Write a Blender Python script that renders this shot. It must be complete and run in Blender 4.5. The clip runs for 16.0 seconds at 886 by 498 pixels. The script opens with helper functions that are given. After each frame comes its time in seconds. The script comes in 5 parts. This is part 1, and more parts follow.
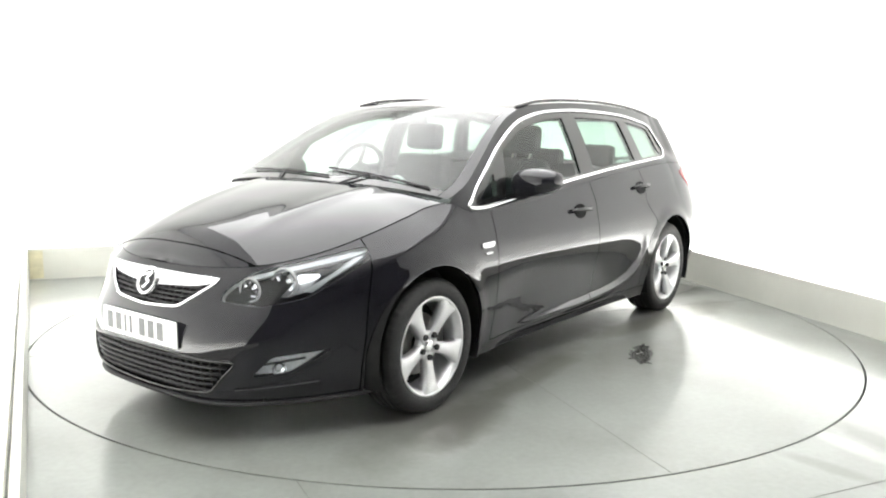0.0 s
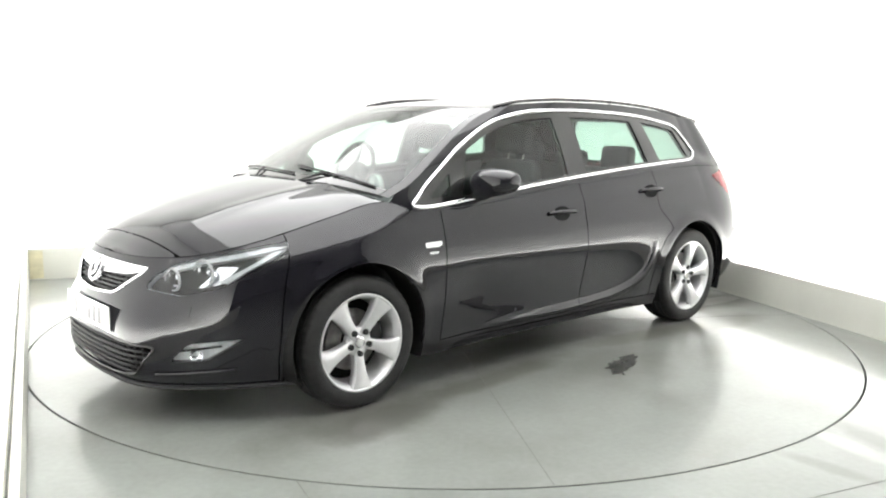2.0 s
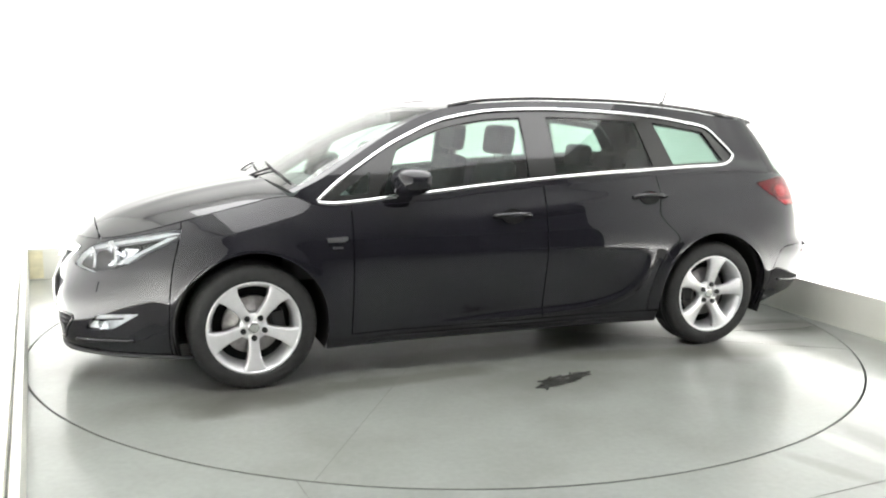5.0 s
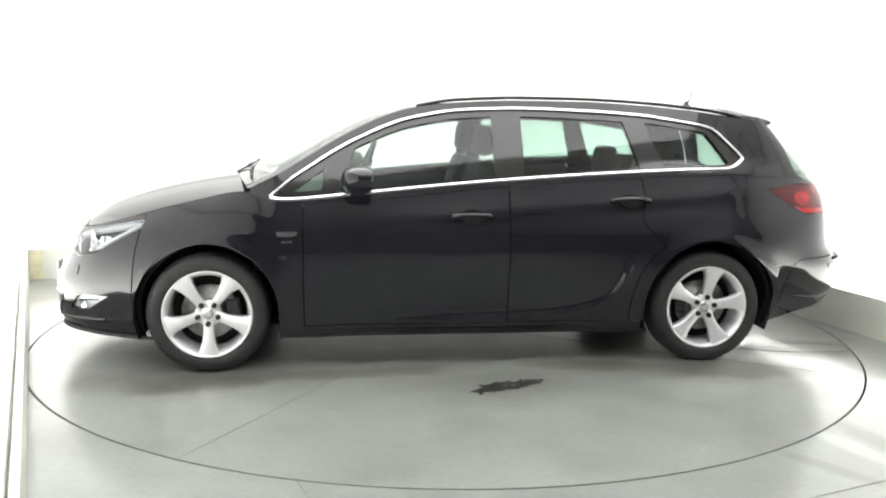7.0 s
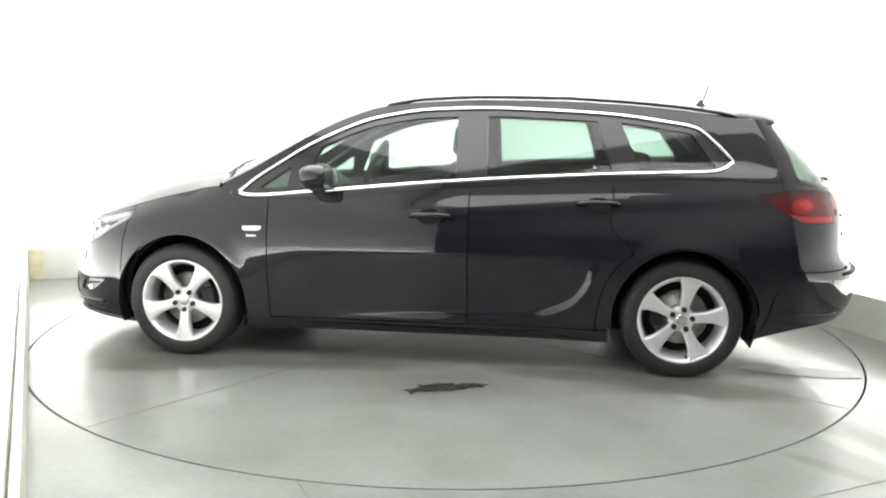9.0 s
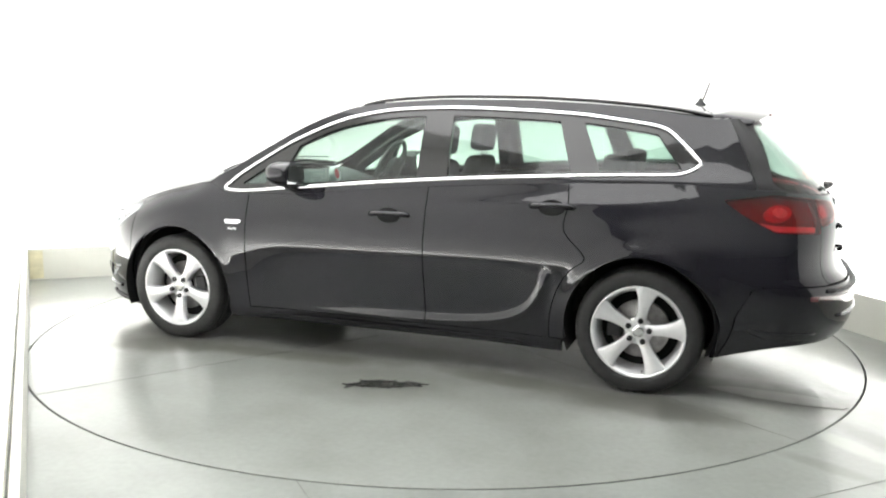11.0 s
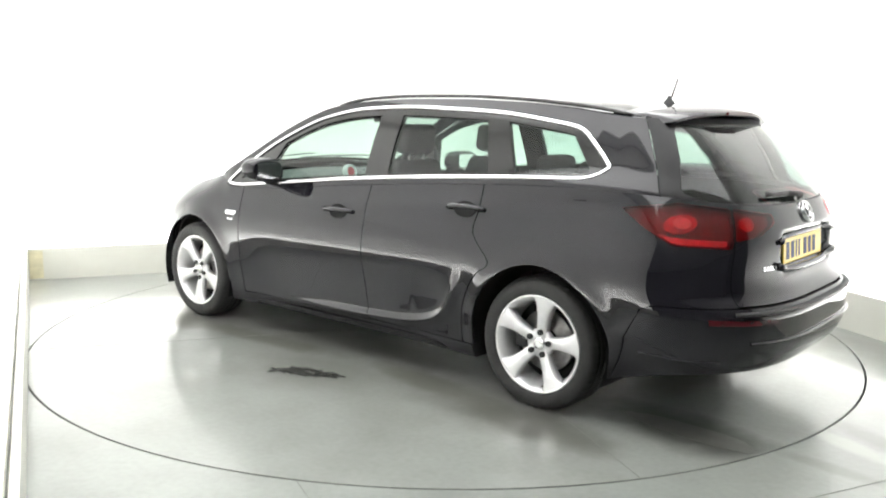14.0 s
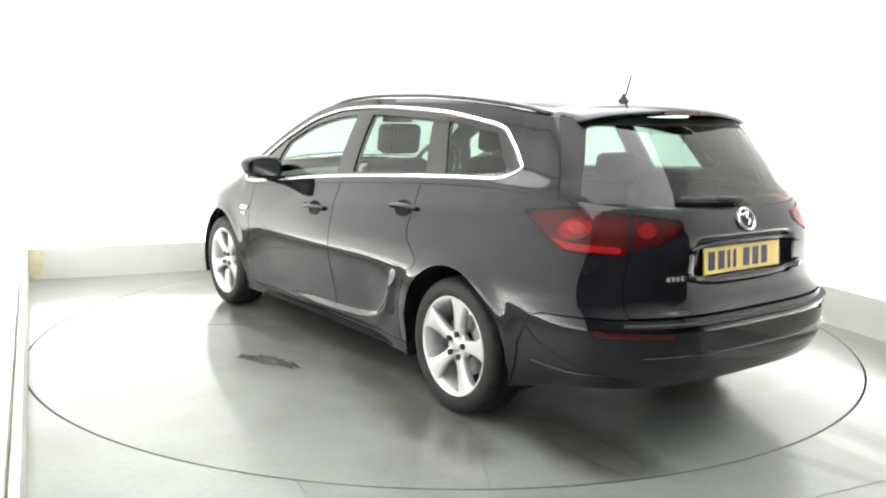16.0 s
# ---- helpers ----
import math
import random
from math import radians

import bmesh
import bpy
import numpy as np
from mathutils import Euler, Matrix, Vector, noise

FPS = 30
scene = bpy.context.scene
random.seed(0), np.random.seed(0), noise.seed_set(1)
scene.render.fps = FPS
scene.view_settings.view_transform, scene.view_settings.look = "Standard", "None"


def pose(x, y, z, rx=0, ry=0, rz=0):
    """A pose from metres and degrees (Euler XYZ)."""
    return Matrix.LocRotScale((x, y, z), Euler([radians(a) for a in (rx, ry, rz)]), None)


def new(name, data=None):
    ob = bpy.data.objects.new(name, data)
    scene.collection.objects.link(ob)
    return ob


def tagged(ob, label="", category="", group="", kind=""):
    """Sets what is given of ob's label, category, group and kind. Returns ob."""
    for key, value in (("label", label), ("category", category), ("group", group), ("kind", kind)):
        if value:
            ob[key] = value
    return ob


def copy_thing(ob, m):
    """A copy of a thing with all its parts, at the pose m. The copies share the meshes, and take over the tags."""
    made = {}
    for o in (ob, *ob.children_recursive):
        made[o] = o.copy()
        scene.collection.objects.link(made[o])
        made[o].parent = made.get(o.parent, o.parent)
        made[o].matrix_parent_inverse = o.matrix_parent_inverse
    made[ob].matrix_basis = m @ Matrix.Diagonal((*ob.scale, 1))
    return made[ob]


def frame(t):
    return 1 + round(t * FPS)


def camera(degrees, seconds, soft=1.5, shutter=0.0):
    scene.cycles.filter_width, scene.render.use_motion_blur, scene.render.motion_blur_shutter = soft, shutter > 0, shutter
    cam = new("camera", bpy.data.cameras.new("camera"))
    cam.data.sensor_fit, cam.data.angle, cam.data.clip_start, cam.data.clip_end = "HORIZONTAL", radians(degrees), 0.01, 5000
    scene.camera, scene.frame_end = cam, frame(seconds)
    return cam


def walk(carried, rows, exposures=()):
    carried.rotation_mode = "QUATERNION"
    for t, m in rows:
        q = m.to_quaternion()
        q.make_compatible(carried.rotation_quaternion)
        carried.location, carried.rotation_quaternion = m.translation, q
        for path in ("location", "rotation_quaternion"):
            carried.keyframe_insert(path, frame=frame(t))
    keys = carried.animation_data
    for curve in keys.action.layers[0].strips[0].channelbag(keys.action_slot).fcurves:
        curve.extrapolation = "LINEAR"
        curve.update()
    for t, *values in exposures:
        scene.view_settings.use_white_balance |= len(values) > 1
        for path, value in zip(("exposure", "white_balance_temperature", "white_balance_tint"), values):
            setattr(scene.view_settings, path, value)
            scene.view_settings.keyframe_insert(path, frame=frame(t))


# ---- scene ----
# ---- camera ----
cam = camera(55.54, 16.0, soft=2.1)
HOME = Matrix.Translation((0, 5.31, 1.329)) @ pose(0, 0, 0, 0, 0, 180.18) @ pose(0, 0, 0, 81.03, 0, 0) @ pose(0, 0, 0, 0, 0, 0.79)
walk(cam, [(0, HOME), (16, HOME)])

# ---- world and light ----
world = bpy.data.worlds.new("world")
scene.world = world
world.use_nodes = True
sky = world.node_tree.nodes.new("ShaderNodeTexSky")
sky.sky_type, sky.sun_disc, sky.sun_elevation = "NISHITA", False, radians(35)
world.node_tree.links.new(sky.outputs[0], world.node_tree.nodes["Background"].inputs[0])
world.node_tree.nodes["Background"].inputs[1].default_value = 0.05
scene.view_settings.exposure = 0.0
RADIANCE = 8.3


def area_lamp(x, y, z, sx, sy, power, turn=0.0):
    data = bpy.data.lights.new("area_lamp", "AREA")
    data.shape, data.size, data.size_y, data.energy = "RECTANGLE", sx, sy, power
    data.color = (1.0, 1.0, 0.995)
    ob = new("area_lamp", data)
    ob.matrix_world = pose(x, y, z, 0, 0, turn)
    return ob


# one wide softbox under the ceiling of the bay, square to its walls
CEILING = 3.25
STRIPS = [(-0.18, 0.55, 112.9, 5.6, 4.3, 0.20)]
for lx, ly, la, ll, lw, lk in STRIPS:
    area_lamp(lx, ly, CEILING - 0.065, ll, lw, RADIANCE * math.pi * ll * lw * lk, la)

# unseen uplights, added in a trough behind the skirting to wash the three walls from their foot
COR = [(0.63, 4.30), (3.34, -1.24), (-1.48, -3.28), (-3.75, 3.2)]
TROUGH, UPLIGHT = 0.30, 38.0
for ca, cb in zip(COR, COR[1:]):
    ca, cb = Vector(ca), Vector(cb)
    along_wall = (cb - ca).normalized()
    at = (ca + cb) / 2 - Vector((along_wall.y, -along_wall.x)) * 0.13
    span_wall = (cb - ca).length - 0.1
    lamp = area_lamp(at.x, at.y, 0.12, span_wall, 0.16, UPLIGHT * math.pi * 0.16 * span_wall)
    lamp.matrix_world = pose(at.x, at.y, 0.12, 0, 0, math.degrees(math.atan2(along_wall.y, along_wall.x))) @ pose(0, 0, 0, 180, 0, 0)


# ---- materials ----
def nodes_of(name):
    m = bpy.data.materials.new(name)
    m.use_nodes = True
    nt = m.node_tree
    return m, nt, nt.nodes["Principled BSDF"]


def mat(name, base, rough=0.5, metal=0.0, coat=0.0, vary=0.0, scale=8.0, bump=0.0, bump_scale=60.0, rough_vary=0.0, spec=0.5, trans=0.0, emit=None, ior=1.5, coat_ior=1.5):
    """A surface with two scales of variation of colour and gloss, and fine relief."""
    m, nt, b = nodes_of(name)
    b.inputs["Base Color"].default_value = (*base, 1)
    b.inputs["Roughness"].default_value = rough
    b.inputs["Metallic"].default_value = metal
    b.inputs["Coat Weight"].default_value = coat
    b.inputs["Coat Roughness"].default_value = 0.02
    b.inputs["Coat IOR"].default_value = coat_ior
    b.inputs["Specular IOR Level"].default_value = spec
    b.inputs["Transmission Weight"].default_value = trans
    b.inputs["IOR"].default_value = ior
    if emit:
        b.inputs["Emission Color"].default_value = (*emit[:3], 1)
        b.inputs["Emission Strength"].default_value = emit[3]
    co = nt.nodes.new("ShaderNodeTexCoord")
    if vary or rough_vary:
        n1 = nt.nodes.new("ShaderNodeTexNoise")
        n1.inputs["Scale"].default_value = scale
        n1.inputs["Detail"].default_value = 6
        n1.inputs["Roughness"].default_value = 0.6
        nt.links.new(co.outputs["Object"], n1.inputs["Vector"])
        if vary:
            mr = nt.nodes.new("ShaderNodeMapRange")
            mr.inputs["From Min"].default_value, mr.inputs["From Max"].default_value = 0.3, 0.7
            mr.inputs["To Min"].default_value, mr.inputs["To Max"].default_value = 1 - vary, 1 + vary
            nt.links.new(n1.outputs["Fac"], mr.inputs["Value"])
            vm = nt.nodes.new("ShaderNodeVectorMath")
            vm.operation = "SCALE"
            vm.inputs[0].default_value = base
            nt.links.new(mr.outputs[0], vm.inputs["Scale"])
            nt.links.new(vm.outputs[0], b.inputs["Base Color"])
        if rough_vary:
            rr = nt.nodes.new("ShaderNodeMapRange")
            rr.inputs["From Min"].default_value, rr.inputs["From Max"].default_value = 0.3, 0.7
            rr.inputs["To Min"].default_value, rr.inputs["To Max"].default_value = max(rough - rough_vary, 0.02), rough + rough_vary
            nt.links.new(n1.outputs["Fac"], rr.inputs["Value"])
            nt.links.new(rr.outputs[0], b.inputs["Roughness"])
    if bump:
        n2 = nt.nodes.new("ShaderNodeTexNoise")
        n2.inputs["Scale"].default_value = bump_scale
        n2.inputs["Detail"].default_value = 4
        nt.links.new(co.outputs["Object"], n2.inputs["Vector"])
        bp = nt.nodes.new("ShaderNodeBump")
        bp.inputs["Strength"].default_value = bump
        bp.inputs["Distance"].default_value = 0.01
        nt.links.new(n2.outputs["Fac"], bp.inputs["Height"])
        nt.links.new(bp.outputs[0], b.inputs["Normal"])
    return m


def glass(name, tint, gloss=0.02):
    """A thin pane: tinted, clear, with a mirror gloss that grows at a slant."""
    m = bpy.data.materials.new(name)
    m.use_nodes = True
    nt = m.node_tree
    nt.nodes.clear()
    out = nt.nodes.new("ShaderNodeOutputMaterial")
    tr = nt.nodes.new("ShaderNodeBsdfTransparent")
    tr.inputs[0].default_value = (*tint, 1)
    gl = nt.nodes.new("ShaderNodeBsdfGlossy")
    gl.inputs["Color"].default_value = (1, 1, 1, 1)
    gl.inputs["Roughness"].default_value = gloss
    lw = nt.nodes.new("ShaderNodeLayerWeight")
    pw = nt.nodes.new("ShaderNodeMath")
    pw.operation = "POWER"
    pw.inputs[1].default_value = 4.5
    fr = nt.nodes.new("ShaderNodeMath")
    fr.operation = "MULTIPLY_ADD"
    fr.inputs[1].default_value, fr.inputs[2].default_value = 0.85, 0.045
    nt.links.new(lw.outputs["Facing"], pw.inputs[0])
    nt.links.new(pw.outputs[0], fr.inputs[0])
    mix = nt.nodes.new("ShaderNodeMixShader")
    nt.links.new(fr.outputs[0], mix.inputs[0])
    nt.links.new(tr.outputs[0], mix.inputs[1])
    nt.links.new(gl.outputs[0], mix.inputs[2])
    nt.links.new(mix.outputs[0], out.inputs[0])
    return m


def floor_material(name, base, stain, seed, wet=0.6, spots=()):
    """Painted concrete, worn and scuffed, with damp dark stains and a dull gloss."""
    m, nt, b = nodes_of(name)
    co = nt.nodes.new("ShaderNodeTexCoord")
    mp = nt.nodes.new("ShaderNodeMapping")
    mp.inputs["Location"].default_value = (seed, seed * 0.7, 0)
    nt.links.new(co.outputs["Object"], mp.inputs["Vector"])
    def tex(scale, detail, dist=0.0):
        n = nt.nodes.new("ShaderNodeTexNoise")
        n.inputs["Scale"].default_value, n.inputs["Detail"].default_value, n.inputs["Distortion"].default_value = scale, detail, dist
        nt.links.new(mp.outputs[0], n.inputs["Vector"])
        return n.outputs["Fac"]
    def ramp(fac, lo, hi, a, c):
        r = nt.nodes.new("ShaderNodeMapRange")
        for k, v in zip(("From Min", "From Max", "To Min", "To Max"), (lo, hi, a, c)):
            r.inputs[k].default_value = v
        nt.links.new(fac, r.inputs["Value"])
        return r.outputs[0]
    broad, fine, blot = tex(0.9, 4), tex(35, 6), tex(2.2, 4)
    mixa = nt.nodes.new("ShaderNodeMix")
    mixa.data_type = "RGBA"
    mixa.inputs["A"].default_value = (*base, 1)
    mixa.inputs["B"].default_value = (*[c * 0.8 for c in base], 1)
    nt.links.new(ramp(broad, 0.35, 0.7, 0, 1), mixa.inputs["Factor"])
    mixb = nt.nodes.new("ShaderNodeMix")
    mixb.data_type = "RGBA"
    mixb.inputs["B"].default_value = (*stain, 1)
    nt.links.new(mixa.outputs["Result"], mixb.inputs["A"])
    nt.links.new(ramp(blot, 0.42, 0.72, 0, 0.45), mixb.inputs["Factor"])
    mixc = nt.nodes.new("ShaderNodeMix")
    mixc.data_type, mixc.blend_type = "RGBA", "MULTIPLY"
    mixc.inputs["Factor"].default_value = 1.0
    nt.links.new(mixb.outputs["Result"], mixc.inputs["A"])
    g = ramp(fine, 0.3, 0.7, 0.93, 1.05)
    nt.links.new(g, mixc.inputs["B"])
    col = mixc.outputs["Result"]
    ragged = tex(5, 6)
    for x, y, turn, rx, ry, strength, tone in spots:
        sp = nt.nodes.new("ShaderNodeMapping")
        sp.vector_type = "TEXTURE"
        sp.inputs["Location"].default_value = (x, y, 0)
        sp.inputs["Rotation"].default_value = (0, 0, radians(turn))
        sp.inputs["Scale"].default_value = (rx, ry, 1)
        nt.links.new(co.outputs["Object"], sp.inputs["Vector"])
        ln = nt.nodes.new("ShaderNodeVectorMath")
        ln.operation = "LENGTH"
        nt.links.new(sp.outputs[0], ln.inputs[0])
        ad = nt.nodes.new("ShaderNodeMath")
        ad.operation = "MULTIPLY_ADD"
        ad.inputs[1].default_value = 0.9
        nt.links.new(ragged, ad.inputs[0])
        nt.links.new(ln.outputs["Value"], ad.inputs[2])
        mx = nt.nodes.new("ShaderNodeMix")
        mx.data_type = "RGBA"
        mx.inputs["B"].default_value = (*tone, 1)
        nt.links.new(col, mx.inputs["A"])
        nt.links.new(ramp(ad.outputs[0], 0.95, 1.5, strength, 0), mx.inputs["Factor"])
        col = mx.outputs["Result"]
    nt.links.new(col, b.inputs["Base Color"])
    nt.links.new(ramp(broad, 0.3, 0.75, 0.36, 0.28), b.inputs["Roughness"])
    b.inputs["Coat Weight"].default_value = wet
    b.inputs["Specular IOR Level"].default_value = 0.35
    b.inputs["Coat Roughness"].default_value = 0.14
    bp = nt.nodes.new("ShaderNodeBump")
    bp.inputs["Strength"].default_value, bp.inputs["Distance"].default_value = 0.12, 0.004
    nt.links.new(tex(9, 6), bp.inputs["Height"])
    nt.links.new(bp.outputs[0], b.inputs["Normal"])
    return m


PAINT = mat("black_paint", (0.0105, 0.0102, 0.0135), 0.4, 0.0, 1.0, 0.15, 2.5, spec=0.0, coat_ior=1.53)
GLOSS_BLACK = mat("gloss_black_trim", (0.008, 0.008, 0.008), 0.12, 0, 0.4, 0.1, 40)
SATIN_BLACK = mat("satin_black_pillar", (0.012, 0.012, 0.013), 0.34, 0, 0, 0.15, 20, spec=0.35)
PLASTIC = mat("black_plastic", (0.014, 0.014, 0.015), 0.55, 0, 0, 0.2, 30, 0.2, 400)
DARK = mat("dark_underbody", (0.01, 0.01, 0.01), 0.8, 0, 0, 0.3, 12, spec=0.2)
RUBBER = mat("tyre_rubber", (0.022, 0.022, 0.022), 0.6, 0, 0, 0.25, 18, 0.3, 200, spec=0.35)
CHROME = mat("satin_chrome", (0.85, 0.85, 0.86), 0.14, 1.0, 0, 0.04, 20)
ALLOY = mat("silver_alloy", (0.72, 0.72, 0.73), 0.33, 0.45, 0.6, 0.06, 25, 0.03, 300)
STEEL = mat("brake_steel", (0.35, 0.34, 0.33), 0.4, 1.0, 0, 0.25, 30)
GLASS = glass("clear_glass", (0.66, 0.77, 0.71))
TINT = glass("tinted_glass", (0.44, 0.55, 0.50))
LENS = glass("lamp_lens", (0.90, 0.92, 0.93))
REFLECTOR = mat("lamp_reflector", (0.8, 0.8, 0.82), 0.12, 1.0, 0, 0.1, 30)
SILVER_INNER = mat("lamp_bezel_silver", (0.42, 0.43, 0.44), 0.32, 0.35, 0, 0.1, 20)
RED_LENS = glass("red_lens", (0.62, 0.10, 0.12))
LAMP_ROSE = mat("rose_reflector", (0.60, 0.07, 0.09), 0.35, 0.2, 0, 0.3, 30)
LAMP_PALE = mat("pale_reflector", (0.85, 0.42, 0.42), 0.35, 0.1, 0, 0.2, 40)
DARK_RED = mat("smoked_red_reflector", (0.06, 0.004, 0.007), 0.25, 0, 0.3, 0.3, 20)
FOG_SILVER = mat("fog_silver", (0.78, 0.79, 0.80), 0.3, 0.2, 0, 0.15, 30)
DEEP_RED = mat("dark_red_lamp_plastic", (0.16, 0.012, 0.018), 0.35, 0, 0.3, 0.35, 18, spec=0.35)
PLATE_WHITE = mat("white_plate", (0.82, 0.82, 0.80), 0.35, 0, 0.3, 0.04, 12)
PLATE_YELLOW = mat("yellow_plate", (0.88, 0.60, 0.03), 0.35, 0, 0.3, 0.05, 12)
INK = mat("black_ink", (0.012, 0.012, 0.012), 0.5, 0, 0, 0.1, 20)
INK_GREY = mat("grey_ink", (0.11, 0.11, 0.11), 0.5, 0, 0, 0.1, 20)
CLOTH = mat("charcoal_seat_cloth", (0.035, 0.035, 0.038), 0.9, 0, 0, 0.25, 60, 0.1, 300, spec=0.2)
TRIM_GREY = mat("grey_interior_trim", (0.09, 0.09, 0.095), 0.7, 0, 0, 0.15, 25, 0.15, 300)
HEADLINER = mat("pale_headliner", (0.42, 0.42, 0.40), 0.9, 0, 0, 0.08, 40)
WALL = mat("white_wall_paint", (0.86, 0.86, 0.84), 0.55, 0, 0, 0.025, 1.2, 0.06, 40, 0.08)
BOARD = mat("cream_skirting_paint", (0.60, 0.60, 0.545), 0.5, 0, 0, 0.05, 3, 0.08, 30, 0.1)
HALL = mat("grey_hall_paint", (0.30, 0.30, 0.30), 0.7, 0, 0, 0.1, 1.5, 0.1, 20)
CEIL = mat("white_ceiling_paint", (0.75, 0.75, 0.74), 0.8, 0, 0, 0.03, 1.5)
DIFFUSER = mat("lit_diffuser", (0.9, 0.9, 0.9), 0.4, emit=(1.0, 1.0, 0.995, 1.5))
FLOOR = floor_material("painted_concrete", (0.260, 0.276, 0.258), (0.15, 0.153, 0.14), 3.7, spots=[(-1.70, 2.0, 112, 0.22, 0.07, 0.6, (0.36, 0.365, 0.345)), (-1.88, 2.02, 112, 0.45, 0.09, 0.6, (0.11, 0.112, 0.104)), (-1.50, 2.2, 130, 0.30, 0.06, 0.5, (0.12, 0.12, 0.11)), (-2.75, 0.9, 108, 1.1, 0.22, 0.5, (0.14, 0.141, 0.128)), (-2.2, 1.75, 118, 0.7, 0.20, 0.45, (0.15, 0.152, 0.14)), (1.9, -1.9, 20, 0.6, 0.2, 0.35, (0.16, 0.162, 0.15))])
# deck stains, enlarged along sill and wheels to deepen shade under the car
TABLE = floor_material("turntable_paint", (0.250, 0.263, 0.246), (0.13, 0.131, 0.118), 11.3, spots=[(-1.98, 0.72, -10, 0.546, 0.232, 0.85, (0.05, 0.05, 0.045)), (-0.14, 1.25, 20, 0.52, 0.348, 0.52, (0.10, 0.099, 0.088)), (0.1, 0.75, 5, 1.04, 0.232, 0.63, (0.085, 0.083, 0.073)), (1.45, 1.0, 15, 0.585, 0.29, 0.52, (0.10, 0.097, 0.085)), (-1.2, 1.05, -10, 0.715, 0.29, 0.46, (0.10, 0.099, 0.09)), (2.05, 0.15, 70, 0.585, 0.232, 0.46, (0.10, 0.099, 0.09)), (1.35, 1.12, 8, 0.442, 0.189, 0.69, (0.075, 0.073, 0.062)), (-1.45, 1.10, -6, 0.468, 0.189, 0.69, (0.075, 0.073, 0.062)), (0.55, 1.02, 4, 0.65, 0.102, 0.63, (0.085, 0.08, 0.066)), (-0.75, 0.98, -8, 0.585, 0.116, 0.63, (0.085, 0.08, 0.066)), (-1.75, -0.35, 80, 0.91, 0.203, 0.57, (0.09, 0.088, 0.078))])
DAMP = mat("damp_stain", (0.04, 0.041, 0.038), 0.22, 0, 0.4, 0.5, 9)
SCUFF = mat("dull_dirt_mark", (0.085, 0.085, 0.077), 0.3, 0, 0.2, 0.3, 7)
PALE = mat("pale_dried_mark", (0.40, 0.40, 0.38), 0.4, 0, 0.3, 0.15, 8)
GAP = mat("dark_joint", (0.008, 0.008, 0.008), 0.8, 0, 0, 0.3, 20)
JOINT = mat("deck_joint_filler", (0.14, 0.142, 0.132), 0.5, 0, 0, 0.2, 10)
LAMP_BOWL = mat("lamp_bowl_grey", (0.34, 0.345, 0.35), 0.3, 0.2, 0.2, 0.2, 18)
YELLOWED = mat("yellowed_paint", (0.62, 0.58, 0.40), 0.5, 0, 0, 0.15, 14)


# ---- mesh helpers ----
def mesh_of(name, verts, faces, material, smooth=True, normals=None):
    me = bpy.data.meshes.new(name)
    me.from_pydata([tuple(map(float, v)) for v in verts], [], [tuple(map(int, f)) for f in faces])
    me.materials.append(material)
    me.polygons.foreach_set("use_smooth", [smooth] * len(me.polygons))
    me.update()
    if normals is not None:
        me.normals_split_custom_set_from_vertices([tuple(n) for n in normals])
    return me


def put(name, me, parent=None, label="", m=None):
    ob = new(name, me)
    ob.parent = parent
    if m is not None:
        ob.matrix_basis = m
    return tagged(ob, label)


def part(name, bm, material, parent, label="", m=None, smooth=False):
    me = bpy.data.meshes.new(name)
    bm.to_mesh(me)
    bm.free()
    me.materials.append(material)
    me.polygons.foreach_set("use_smooth", [smooth] * len(me.polygons))
    return put(name, me, parent, label, m)


def box_bm(x0, x1, y0, y1, z0, z1, bevel=0.0, segments=2, bm=None):
    b = bmesh.new()
    bmesh.ops.create_cube(b, size=1.0, matrix=Matrix.Translation(((x0 + x1) / 2, (y0 + y1) / 2, (z0 + z1) / 2)) @ Matrix.Diagonal((x1 - x0, y1 - y0, z1 - z0, 1)))
    if bevel:
        bmesh.ops.bevel(b, geom=b.edges[:], offset=bevel, segments=segments, affect="EDGES", profile=0.6)
    if bm is None:
        return b
    me = bpy.data.meshes.new("tmp")
    b.to_mesh(me)
    b.free()
    bm.from_mesh(me)
    bpy.data.meshes.remove(me)
    return bm


def rounded(verts_box, material, name, parent, label="", bevel=0.02, m=None, segments=3):
    ob = part(name, box_bm(*verts_box, bevel=bevel, segments=segments), material, parent, label, m, True)
    return ob


def pch(xs, ys):
    """A smooth curve through rising knots, without overshoot."""
    xs, ys = np.array(xs, float), np.array(ys, float)
    h, d = np.diff(xs), np.diff(ys) / np.diff(xs)
    g = np.zeros(len(xs))
    for i in range(1, len(xs) - 1):
        if d[i - 1] * d[i] > 0:
            w1, w2 = 2 * h[i] + h[i - 1], h[i] + 2 * h[i - 1]
            g[i] = (w1 + w2) / (w1 / d[i - 1] + w2 / d[i])
    g[0], g[-1] = d[0], d[-1]

    def f(x):
        x = np.clip(np.asarray(x, float), xs[0], xs[-1])
        i = np.clip(np.searchsorted(xs, x) - 1, 0, len(xs) - 2)
        t = (x - xs[i]) / h[i]
        return ((2 * t**3 - 3 * t**2 + 1) * ys[i] + (t**3 - 2 * t**2 + t) * h[i] * g[i] + (-2 * t**3 + 3 * t**2) * ys[i + 1] + (t**3 - t**2) * h[i] * g[i + 1])
    return f


def sm(x, a, b):
    t = np.clip((np.asarray(x, float) - a) / (b - a), 0, 1)
    return t * t * (3 - 2 * t)


